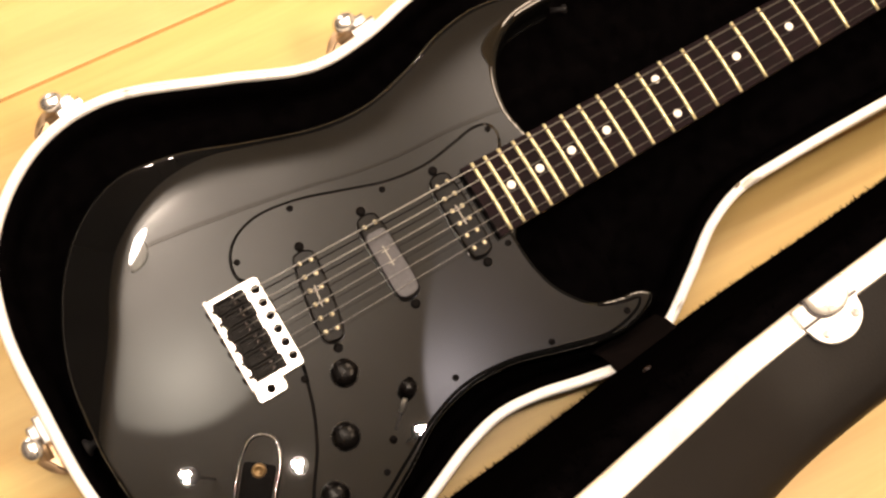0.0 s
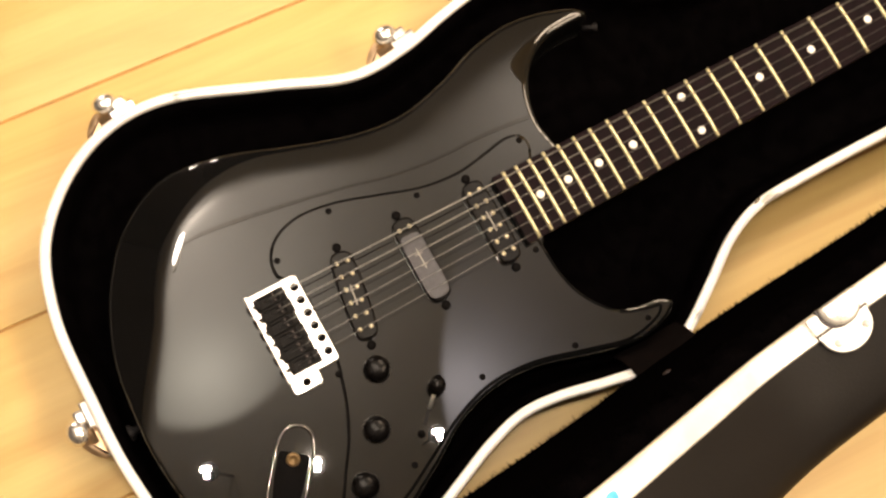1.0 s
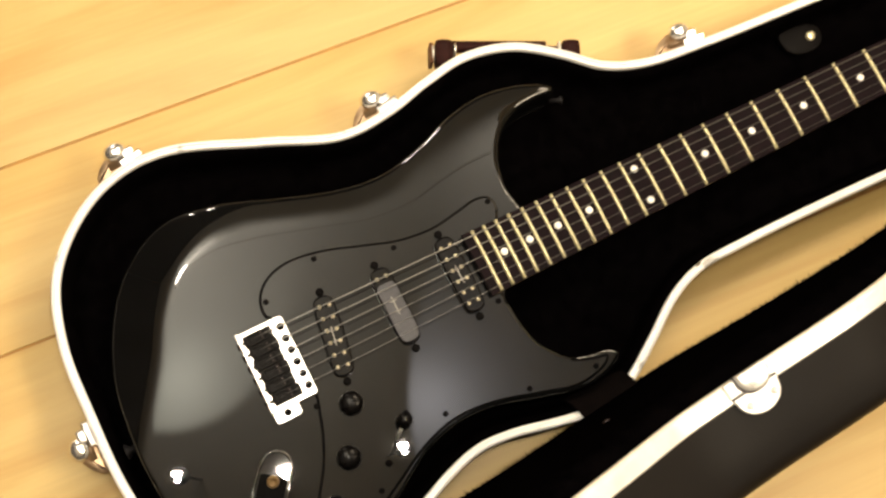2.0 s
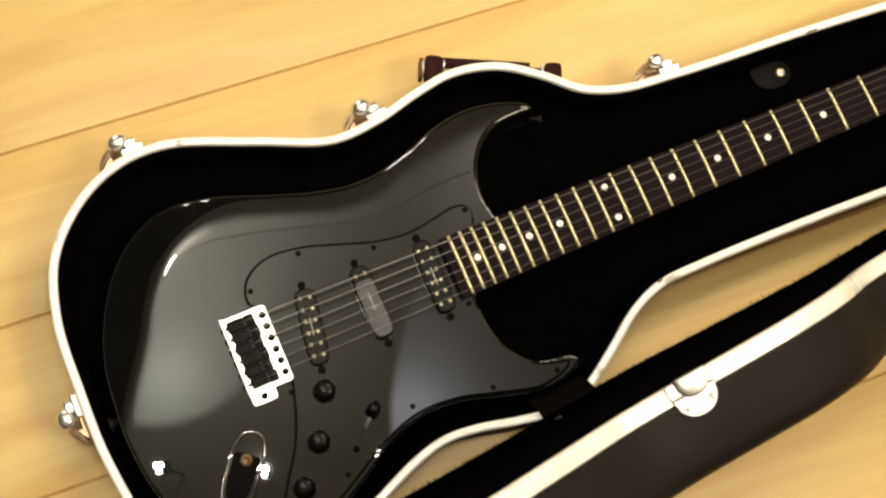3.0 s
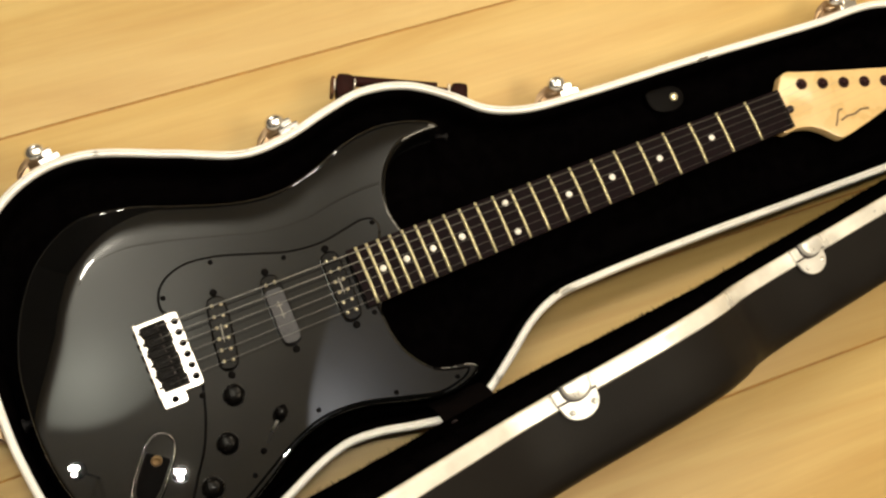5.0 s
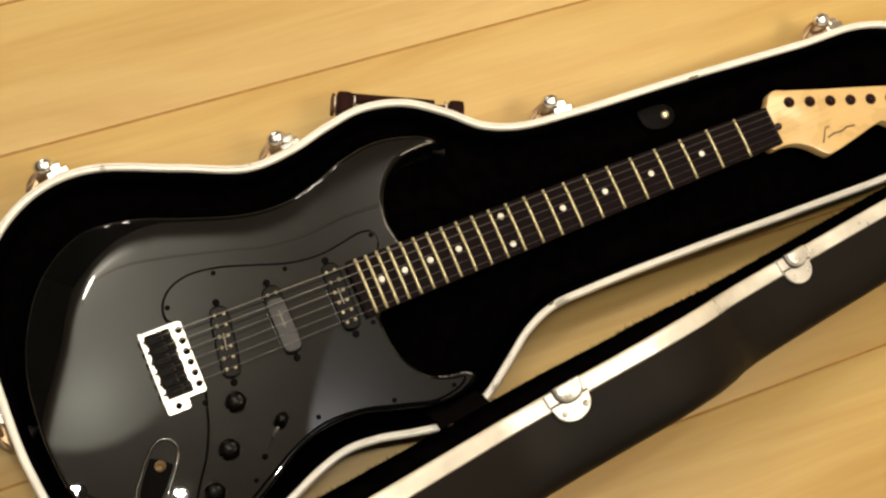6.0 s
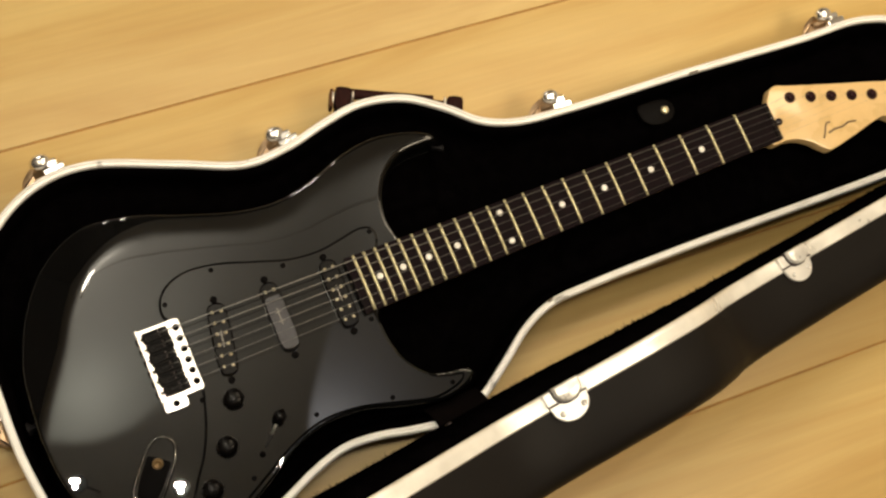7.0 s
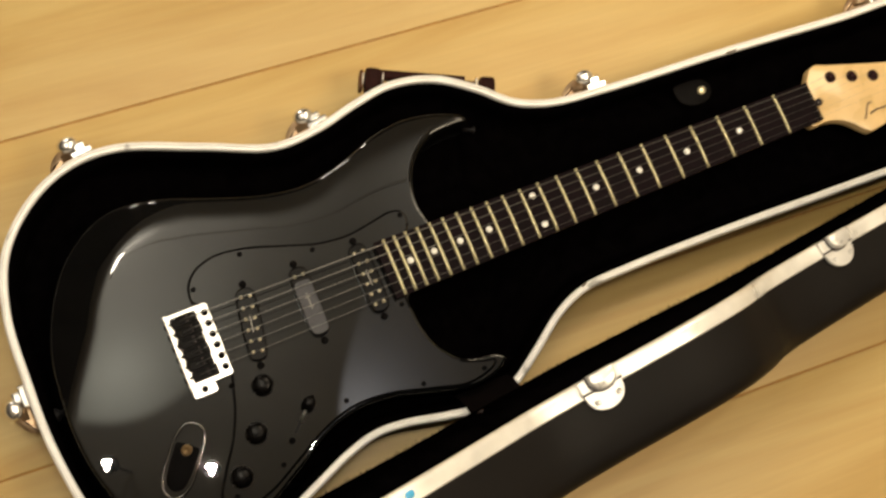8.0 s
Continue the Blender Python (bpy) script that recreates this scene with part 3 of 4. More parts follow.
def case_handle(case):
    handle = new("carry_handle")
    handle.parent = case
    a, b = Vector((0.247, 0.196, 0.047)), Vector((0.353, 0.147, 0.047))
    along = (b - a).normalized()
    side = Vector((-along.y, along.x, 0))
    for p in (a, b):
        bm = bmesh.new()
        box(bm, -0.0085, 0.0085, -0.020, 0.0070, -0.012, 0.008, 0.0055)
        ob = part("bracket", bm, LEATHER, handle, smooth=False)
        ob.matrix_basis = Matrix(((along.x, side.x, 0, p.x), (along.y, side.y, 0, p.y), (0, 0, 1, p.z), (0, 0, 0, 1)))
    bm = bmesh.new()
    box(bm, -0.0135, -0.0098, -0.016, 0.0035, -0.012, 0.006, 0.0016)
    cap = part("end_cap", bm, BROWN_LEATHER, handle, "brown leather end piece", smooth=False)
    cap.matrix_basis = Matrix(((along.x, side.x, 0, a.x), (along.y, side.y, 0, a.y), (0, 0, 1, a.z), (0, 0, 0, 1)))
    bm = bmesh.new()
    span = (b - a).length
    pts = [a + along * (s * span) + side * 0.0010 for s in np.linspace(0.04, 0.80, 12)]
    tube(bm, pts, 0.0056, 12)
    part("grip", bm, LEATHER, handle, "dark stitched leather grip")
    bm = bmesh.new()
    tube(bm, [a + along * (s * span) - side * 0.0022 for s in (0.79, 0.86, 0.97)], 0.0042, 10)
    part("grip_neck", bm, LEATHER, handle)
    for s, shift, r in ((-0.087, -0.0060, 0.0082), (0.085, -0.0020, 0.0068), (0.905, -0.0005, 0.0070)):
        bm = bmesh.new()
        c = a + along * (s * span) + side * shift
        tube(bm, [c - along * 0.0008, c + along * 0.0008], r, 14)
        part("collar", bm, NICKEL, handle)


def lid_strap(case):
    """Wide fabric stay from the case's lining over the rim into the lid."""
    bm = bmesh.new()
    rows = [(-0.132, 0.056), (-0.1385, 0.0665), (-0.147, 0.0715), (-0.156, 0.0705), (-0.162, 0.076), (-0.164, 0.11)]
    cols = np.linspace(0, 1, 9)
    for lift in (0.0, 0.0022):
        grid = [[bm.verts.new((0.193 + 0.056 * c + 0.010 * k / 5, y + 0.0005 * math.sin(9 * c), z + lift + 0.0008 * math.sin(7 * c + k))) for c in cols] for k, (y, z) in enumerate(rows)]
        for r0, r1 in zip(grid, grid[1:]):
            for k in range(len(cols) - 1):
                bm.faces.new((r0[k], r0[k + 1], r1[k + 1], r1[k]))
    part("lid_stay", bm, WEBBING, case, "wide black fabric stay over the rim", recalc=False)


def rim_chips(case):
    """Small worn chips along the edge of the pale rim."""
    for x, y, long in ((0.606, 0.0865, 0.010), (0.352, -0.0850, 0.007), (0.612, 0.0890, 0.006)):
        m = wall_frame(x, y, RIM_Z)
        bm = bmesh.new()
        ring = spline([(-long / 2, -0.0006), (-long * 0.2, -0.0014), (long * 0.3, -0.0008), (long / 2, 0.0004), (long * 0.1, 0.0012), (-long * 0.3, 0.0007)], 24)
        loft(bm, ring, [(0.0, 0.0), (0.0, 0.0006), (-0.0003, 0.0008)], close_first=True, close_last=True)
        chip = part("rim_chip", bm, CHIP, case, "dark worn chip in the rim")
        chip.matrix_basis = m @ Matrix.Translation((0, -0.0056, 0.0022))


def snap_tab(case):
    tab = new("snap_tab")
    tab.parent = case
    tab.matrix_basis = pose(0.5605, 0.0625, 0.044, 0, 0, -6)
    bm = bmesh.new()
    ring = spline([(-0.022, 0.010), (-0.020, -0.006), (-0.010, -0.013), (0.008, -0.013), (0.017, -0.006), (0.018, 0.005), (0.010, 0.012), (-0.008, 0.013)], 40)
    loft(bm, ring, [(0, -0.002), (0, 0.0012), (-0.0012, 0.002)], close_first=True, close_last=True)
    part("leather_tab", bm, TAB_LEATHER, tab, "small black leather tab")
    bm = bmesh.new()
    lathe(bm, [(0.0, 0.0015), (0.0046, 0.0015), (0.0042, 0.0035), (0.002, 0.0044), (0.0, 0.0045)], 20, Matrix.Translation((0.007, 0.0, 0)))
    part("snap_button", bm, BRASS, tab, "brass snap button")


def lid_details(lid):
    """A snap button on the lid's lining and a scrap of blue tape on its rim."""
    bm = bmesh.new()
    lathe(bm, [(0.0, 0.0), (0.0030, 0.0), (0.0026, 0.0014), (0.0, 0.0020)], 14, Matrix.Translation((0.117, 0.0575, 0.0174)))
    part("lining_button", bm, DARK_STEEL, lid, "small dark snap button")
    m = wall_frame(0.000, 0.204, 0.0)
    bm = bmesh.new()
    ring = spline([(-0.0032, -0.0020), (0.0025, -0.0024), (0.0034, -0.0008), (0.0028, 0.0018), (-0.0018, 0.0024), (-0.0038, 0.0008)], 30)
    loft(bm, ring, [(0.0, 0.0), (0.0, 0.0004), (-0.0004, 0.0006)], close_first=True, close_last=True)
    tape = part("tape_scrap", bm, BLUE_TAPE, lid, "scrap of bright blue tape")
    tape.matrix_basis = m @ Matrix.Translation((0, 0.0022, -0.003)) @ Matrix.Rotation(radians(-90), 4, "X")


CASE = case_empty()
case_base(CASE)
LID = case_lid(CASE)
latches(CASE)
catches(LID)
lid_details(LID)
case_handle(CASE)
lid_strap(CASE)
snap_tab(CASE)
rim_chips(CASE)

# ---- guitar ----
TOP = 0.0820
BOTTOM = LINING_Z
GUARD_Z = TOP + 0.0024
BOARD_Z = 0.0950
SCALE_LENGTH = 0.648


def fret_x(n):
    return SCALE_LENGTH * 2 ** (-n / 12)


def board_half(x):
    return 0.0210 + 0.00725 * (SCALE_LENGTH - x) / 0.466


GUITAR = tagged(new("electric_guitar"), "glossy black electric guitar with maple headstock lying in the case", "guitar")

BODY_RING = spline([
    (-0.139, 0.000), (-0.135, 0.045), (-0.119, 0.090), (-0.088, 0.130), (-0.045, 0.152), (0.000, 0.147), (0.050, 0.129), (0.100, 0.1135),
    (0.140, 0.1095), (0.180, 0.118), (0.215, 0.131), (0.250, 0.136), (0.285, 0.129), (0.306, 0.118), (0.309, 0.111), (0.292, 0.1105),
    (0.270, 0.108), (0.250, 0.096), (0.237, 0.078), (0.230, 0.053), (0.232, 0.033), (0.235, 0.010), (0.215, -0.014), (0.190, -0.026),
    (0.180, -0.050), (0.184, -0.074), (0.198, -0.096), (0.222, -0.1065), (0.242, -0.1105), (0.2490, -0.1170), (0.240, -0.1250), (0.214, -0.1306),
    (0.172, -0.1211), (0.1345, -0.1101), (0.100, -0.1088), (0.067, -0.1177), (0.030, -0.1395), (-0.020, -0.163), (-0.070, -0.162), (-0.110, -0.134),
    (-0.133, -0.078), (-0.139, -0.036)], 420)


CREASE = spline([
    (-0.158, -0.042), (-0.141, -0.020), (-0.1245, 0.0055), (-0.0965, 0.0465), (-0.0830, 0.0703), (-0.0695, 0.0890), (-0.0550, 0.1045), (-0.036, 0.117), (-0.012, 0.1255),
    (0.016, 0.1255), (0.050, 0.1150), (0.080, 0.1045), (0.112, 0.0965), (0.145, 0.0980), (0.175, 0.1080), (0.208, 0.1190), (0.247, 0.1250), (0.285, 0.1260), (0.304, 0.1260), (0.340, 0.100), (0.300, -0.150), (0.000, -0.300), (-0.130, -0.200)], 300)


def body_top(p, d):
    """Height of the top: rounded edge, and the forearm bevel on the bass side of its crease."""
    r = 0.0016 + 0.0036 * np.clip((p[:, 1] - 0.02) / 0.06, 0, 1)
    e = np.clip(d, 0, r)
    edge = r - np.sqrt(np.maximum(r * r - (r - e) ** 2, 0))
    s = -inside_distance(CREASE, p)[0]
    soft = 0.0023 + 0.0037 * np.clip((p[:, 0] + 0.05) / 0.06, 0, 1) + 0.0025 * np.clip((p[:, 0] - 0.08) / 0.08, 0, 1)
    slope = 0.42 - 0.06 * np.clip((p[:, 0] + 0.02) / 0.10, 0, 1)
    bevel = slope * soft * np.logaddexp(0, s / soft)
    return TOP - edge - bevel


def guitar_body():
    cell = 0.0014
    x0, y0 = BODY_RING.min(0) - 2 * cell
    x1, y1 = BODY_RING.max(0) + 2 * cell
    xs, ys = np.arange(x0, x1, cell), np.arange(y0, y1, cell)
    gx, gy = np.meshgrid(xs, ys, indexing="ij")
    pts = np.c_[gx.ravel(), gy.ravel()]
    d, near = inside_distance(BODY_RING, pts)
    keep = d > -cell * 0.75
    snap = keep & (d < cell * 0.35)
    pts[snap], d[snap] = near[snap], 0.0
    z = body_top(pts, d)
    bm = bmesh.new()
    ids = {k: bm.verts.new((pts[k, 0], pts[k, 1], z[k])) for k in np.nonzero(keep)[0].tolist()}
    ny = len(ys)
    for i in range(len(xs) - 1):
        for j in range(ny - 1):
            q = (i * ny + j, (i + 1) * ny + j, (i + 1) * ny + j + 1, i * ny + j + 1)
            if all(k in ids for k in q) and any(d[k] > 0 for k in q):
                bm.faces.new([ids[k] for k in q])
    bmesh.ops.delete(bm, geom=[v for v in bm.verts if not v.link_faces], context="VERTS")
    rim = [e for e in bm.edges if e.is_boundary]
    for drop in (0.006, 0.0, 0.0):
        made = bmesh.ops.extrude_edge_only(bm, edges=rim)["geom"]
        level = BOTTOM + 0.008 if drop else BOTTOM
        for v in made:
            if isinstance(v, bmesh.types.BMVert):
                v.co.z = min(v.co.z - 0.002, level + 0.012) if drop else max(BOTTOM, v.co.z - 0.5)
        rim = [e for e in made if isinstance(e, bmesh.types.BMEdge) and e.is_boundary]
    bmesh.ops.holes_fill(bm, edges=rim, sides=0)
    part("body", bm, LACQUER, GUITAR, "glossy black lacquered body")


GUARD_RING = spline([
    (-0.0035, 0.040), (-0.001, 0.055), (0.010, 0.067), (0.030, 0.0735), (0.060, 0.0705), (0.095, 0.0595), (0.125, 0.050), (0.155, 0.047),
    (0.180, 0.0505), (0.200, 0.0535), (0.211, 0.050), (0.214, 0.041), (0.210, 0.030), (0.195, 0.010), (0.184, -0.020), (0.1835, -0.040),
    (0.185, -0.060), (0.191, -0.080), (0.208, -0.1025), (0.226, -0.1108), (0.2395, -0.1148), (0.236, -0.1205), (0.221, -0.1258), (0.203, -0.1268),
    (0.172, -0.1185), (0.132, -0.1075), (0.097, -0.1060), (0.066, -0.1150), (0.035, -0.131), (0.000, -0.148), (-0.030, -0.152), (-0.041, -0.136),
    (-0.030, -0.114), (-0.014, -0.090), (-0.003, -0.066), (0.0020, -0.050), (0.0048, -0.041), (0.0060, -0.033), (0.0060, 0.030), (0.0008, 0.0345)], 400)


def pickguard():
    bm = bmesh.new()
    loft(bm, GUARD_RING, [(0.0, TOP - 0.001), (0.0, TOP + 0.0006), (-0.0024, GUARD_Z)], close_last=True)
    guard = part("pickguard", bm, GUARD, GUITAR, "black plastic pickguard with a bevelled edge", smooth=False)
    bm = bmesh.new()
    lathe(bm, [(0.0, -0.001), (0.0022, -0.001), (0.0024, 0.0003), (0.0018, 0.0007), (0.0, 0.0001)], 14)
    me = mesh_of("screw", bm, SCREW_BLACK)
    for x, y in ((0.003, 0.050), (0.054, 0.0655), (0.118, 0.045), (0.208, 0.046), (0.1765, -0.034), (0.225, -0.119), (0.166, -0.1105), (0.094, -0.0975), (0.020, -0.129), (0.003, -0.045), (-0.028, -0.139)):
        shared("screw", me, guard, Matrix.Translation((x, y, GUARD_Z)))


def pickup(x, slant, film):
    top = new("pickup")
    top.parent = GUITAR
    top.matrix_basis = Matrix.Translation((x, 0.0, GUARD_Z)) @ Matrix.Rotation(slant, 4, "Z")
    ring = spline([(0.0088, -0.026), (0.0088, 0.026), (0.0070, 0.0320), (0.0, 0.0345), (-0.0070, 0.0320), (-0.0088, 0.026), (-0.0088, -0.026), (-0.0070, -0.0320), (0.0, -0.0345), (0.0070, -0.0320)], 80)
    bm = bmesh.new()
    loft(bm, ring, [(0.0, -0.002), (0.0, 0.0050), (-0.0006, 0.0060), (-0.0016, 0.0064)], close_last=True)
    edges_sharp(part("cover", bm, PICKUP_BLACK, top, "black plastic cover"), 20)
    bm = bmesh.new()
    lathe(bm, [(0.0, 0.0), (0.0018, 0.0), (0.0016, 0.0005), (0.0, 0.0008)], 12)
    pole = mesh_of("pole_piece", bm, GOLD)
    for row in (-0.0042, 0.0042):
        for k in range(6):
            shared("pole_piece", pole, top, Matrix.Translation((row, (k - 2.5) * 0.0103, 0.0062)))
    lift = 0.0
    if film:
        lift = 0.0009
        bm = bmesh.new()
        sheet = spline([(0.0084, -0.024), (0.0086, 0.0), (0.0082, 0.0165), (0.0066, 0.0196), (0.0, 0.0204), (-0.0066, 0.0196), (-0.0082, 0.0165), (-0.0086, 0.0), (-0.0084, -0.024), (-0.0068, -0.0300), (0.0, -0.0322), (0.0068, -0.0300)], 80)
        loft(bm, sheet, [(0.0, 0.0058), (0.0, 0.0070), (-0.0005, 0.0073)], close_first=True, close_last=True)
        edges_sharp(part("protective_film", bm, FILM, top, "hazy grey protective film over most of the cover"), 30)
    bm = bmesh.new()
    box(bm, -0.0004, 0.0004, -0.008, 0.008, 0.0061 + lift, 0.00655 + lift)
    box(bm, -0.0030, 0.0030, -0.0053, -0.0047, 0.0061 + lift, 0.00655 + lift)
    box(bm, -0.0030, 0.0030, 0.0037, 0.0043, 0.0061 + lift, 0.00655 + lift)
    part("maker_mark", bm, PRINT, top, "pale printed mark", smooth=False)
    bm = bmesh.new()
    lathe(bm, [(0.0, -0.001), (0.0034, -0.001), (0.0034, 0.0012), (0.0026, 0.0020), (0.0, 0.0014)], 16)
    screw = mesh_of("height_screw", bm, SCREW_BLACK)
    for y in (-0.0385, 0.0385):
        shared("height_screw", screw, top, Matrix.Translation((0, y, 0)))


def rounded(x0, x1, y0, y1, radii, steps=6):
    """A rectangle's outline with its own radius at each corner, from (x1, y1) round to (x1, y0)."""
    out = []
    for (cx, cy, sx, sy), r in zip(((x1, y1, 1, 1), (x0, y1, -1, 1), (x0, y0, -1, -1), (x1, y0, 1, -1)), radii):
        a0 = {(1, 1): 0, (-1, 1): 90, (-1, -1): 180, (1, -1): 270}[(sx, sy)]
        for k in range(steps + 1):
            a = radians(a0 + 90 * k / steps)
            out.append((cx - sx * r + r * math.cos(a), cy - sy * r + r * math.sin(a)))
    return np.array(out)


def saddle_mesh():
    """Cast block: two side walls, a channel between them, a raised string ridge in front and a bored tail."""
    bm = bmesh.new()
    box(bm, -0.0128, 0.0112, -0.0050, 0.0050, 0.0, 0.0046, 0.0006)
    for side in (-1, 1):
        box(bm, -0.0118, 0.0090, min(side * 0.0049, side * 0.0029), max(side * 0.0049, side * 0.0029), 0.0040, 0.0074, 0.0007)
    box(bm, 0.0050, 0.0096, -0.0036, 0.0036, 0.0040, 0.0086, 0.0012)
    box(bm, -0.0132, -0.0096, -0.0034, 0.0034, 0.0036, 0.0082, 0.0010)
    return mesh_of("saddle", bm, SADDLE_BLACK, smooth=False)


def bridge():
    top = new("bridge")
    top.parent = GUITAR
    z = TOP + 0.0008
    bm = bmesh.new()
    loft(bm, rounded(-0.0305, 0.0095, -0.0355, 0.0355, (0.0034, 0.0010, 0.0010, 0.0034)), [(-0.0006, z), (0.0, z + 0.0006), (0.0, z + 0.0024), (-0.0006, z + 0.0030)], close_first=True, close_last=True)
    edges_sharp(part("plate", bm, NICKEL, top, "bright nickel tremolo plate"), 30)
    bm = bmesh.new()
    box(bm, -0.0318, -0.0290, -0.0355, 0.0355, z, z + 0.0095, 0.0009)
    part("rear_lip", bm, NICKEL, top, smooth=False)
    bm = bmesh.new()
    loft(bm, rounded(-0.0312, -0.0085, -0.0452, -0.0345, (0.0008, 0.0008, 0.0034, 0.0034)), [(-0.0006, z), (0.0, z + 0.0006), (0.0, z + 0.0028), (-0.0007, z + 0.0034)], close_first=True, close_last=True)
    edges_sharp(part("arm_socket_tab", bm, NICKEL, top), 30)
    bm = bmesh.new()
    lathe(bm, [(0.0, 0.0), (0.0030, 0.0), (0.0032, 0.0005), (0.0, 0.0006)], 16, Matrix.Translation((-0.0195, -0.0392, z + 0.0032)))
    part("arm_hole", bm, SCREW_BLACK, top)
    bm = bmesh.new()
    lathe(bm, [(0.0, 0.0), (0.0030, 0.0), (0.0033, 0.0006), (0.0026, 0.0013), (0.0, 0.0006)], 16)
    screw = mesh_of("mounting_screw", bm, SCREW_BLACK)
    for k in range(6):
        shared("mounting_screw", screw, top, Matrix.Translation((0.0048, (k - 2.5) * 0.0106, z + 0.0029)))
    saddle = saddle_mesh()
    bm = bmesh.new()
    tube(bm, [(-0.0110, 0, 0), (-0.0190, 0, 0)], 0.0013, 8)
    bolt = mesh_of("intonation_screw", bm, SADDLE_GREY)
    bm = bmesh.new()
    lathe(bm, [(0.0, 0.0), (0.0024, 0.0), (0.0024, 0.0012), (0.0016, 0.0020), (0.0, 0.0020)], 14, pose(-0.0316, 0, 0, 0, -90, 0))
    head = mesh_of("screw_head", bm, SCREW_BLACK)
    bm = bmesh.new()
    lathe(bm, [(0.0, 0.0), (0.0013, 0.0), (0.0013, 0.0012), (0.0, 0.0009)], 10)
    grub = mesh_of("height_screw", bm, SADDLE_GREY)
    for k in range(6):
        y = (k - 2.5) * 0.0104
        x = -0.0146 + (0.0014, 0.0002, 0.0009, 0.0000, 0.0012, 0.0004)[k]
        s = shared("saddle", saddle, top, Matrix.Translation((x, y, z + 0.0032)))
        shared("intonation_screw", bolt, s, Matrix.Translation((0, 0, 0.005)))
        shared("screw_head", head, top, Matrix.Translation((0, y, z + 0.0066)))
        for side in (-0.0022, 0.0022):
            shared("height_screw", grub, s, Matrix.Translation((0.0020, side, 0.0066)))


def controls():
    prof = [(0.0, 0.0), (0.0098, 0.0), (0.0102, 0.0012), (0.0098, 0.0040), (0.0092, 0.0110), (0.0080, 0.0132), (0.0050, 0.0146), (0.0, 0.0150)]
    for x, y in ((0.029, -0.0555), (0.008, -0.0935), (-0.018, -0.1245)):
        bm = bmesh.new()
        lathe(bm, prof, 36)
        knob = part("knob", bm, KNOB_BLACK, GUITAR, "domed black plastic knob")
        edges_sharp(knob, 40)
        knob.matrix_basis = pose(x, y, GUARD_Z, 0, 0, -24)
        bm = bmesh.new()
        for k in range(5):
            box(bm, -0.0042 + 0.0018 * k, -0.0030 + 0.0018 * k, -0.0009, 0.0007 + 0.0003 * (k % 2), 0.0130, 0.0149 - 0.00032 * abs(k - 2))
        part("dial_mark", bm, SCRIPT, knob, "worn pale marking", smooth=False)
    slot = Vector((0.050, -0.0975, GUARD_Z))
    way = Vector((0.72, 0.69, 0)).normalized()
    switch = new("pickup_switch")
    switch.parent = GUITAR
    switch.matrix_basis = Matrix(((way.x, -way.y, 0, slot.x), (way.y, way.x, 0, slot.y), (0, 0, 1, slot.z), (0, 0, 0, 1)))
    bm = bmesh.new()
    box(bm, -0.0140, 0.0135, -0.0014, 0.0014, -0.0015, 0.0003)
    part("slot", bm, DARK_RUBBER, switch, smooth=False)
    bm = bmesh.new()
    tube(bm, [(-0.001, 0, 0.0005), (0.0105, 0, 0.009)], 0.0015, 8)
    part("lever", bm, NICKEL, switch)
    bm = bmesh.new()
    lathe(bm, [(0.0, 0.0), (0.0034, 0.0), (0.0060, 0.004), (0.0064, 0.009), (0.0048, 0.013), (0.0, 0.0142)], 24, pose(0.0105, 0, 0.006, 0, 32, 0))
    part("tip", bm, KNOB_BLACK, switch, "black plastic tip")
    bm = bmesh.new()
    lathe(bm, [(0.0, -0.001), (0.0027, -0.001), (0.0029, 0.0005), (0.0, 0.0006)], 14)
    screw = mesh_of("switch_screw", bm, SCREW_BLACK)
    for s in (-0.021, 0.021):
        shared("switch_screw", screw, switch, Matrix.Translation((s, 0, 0)))


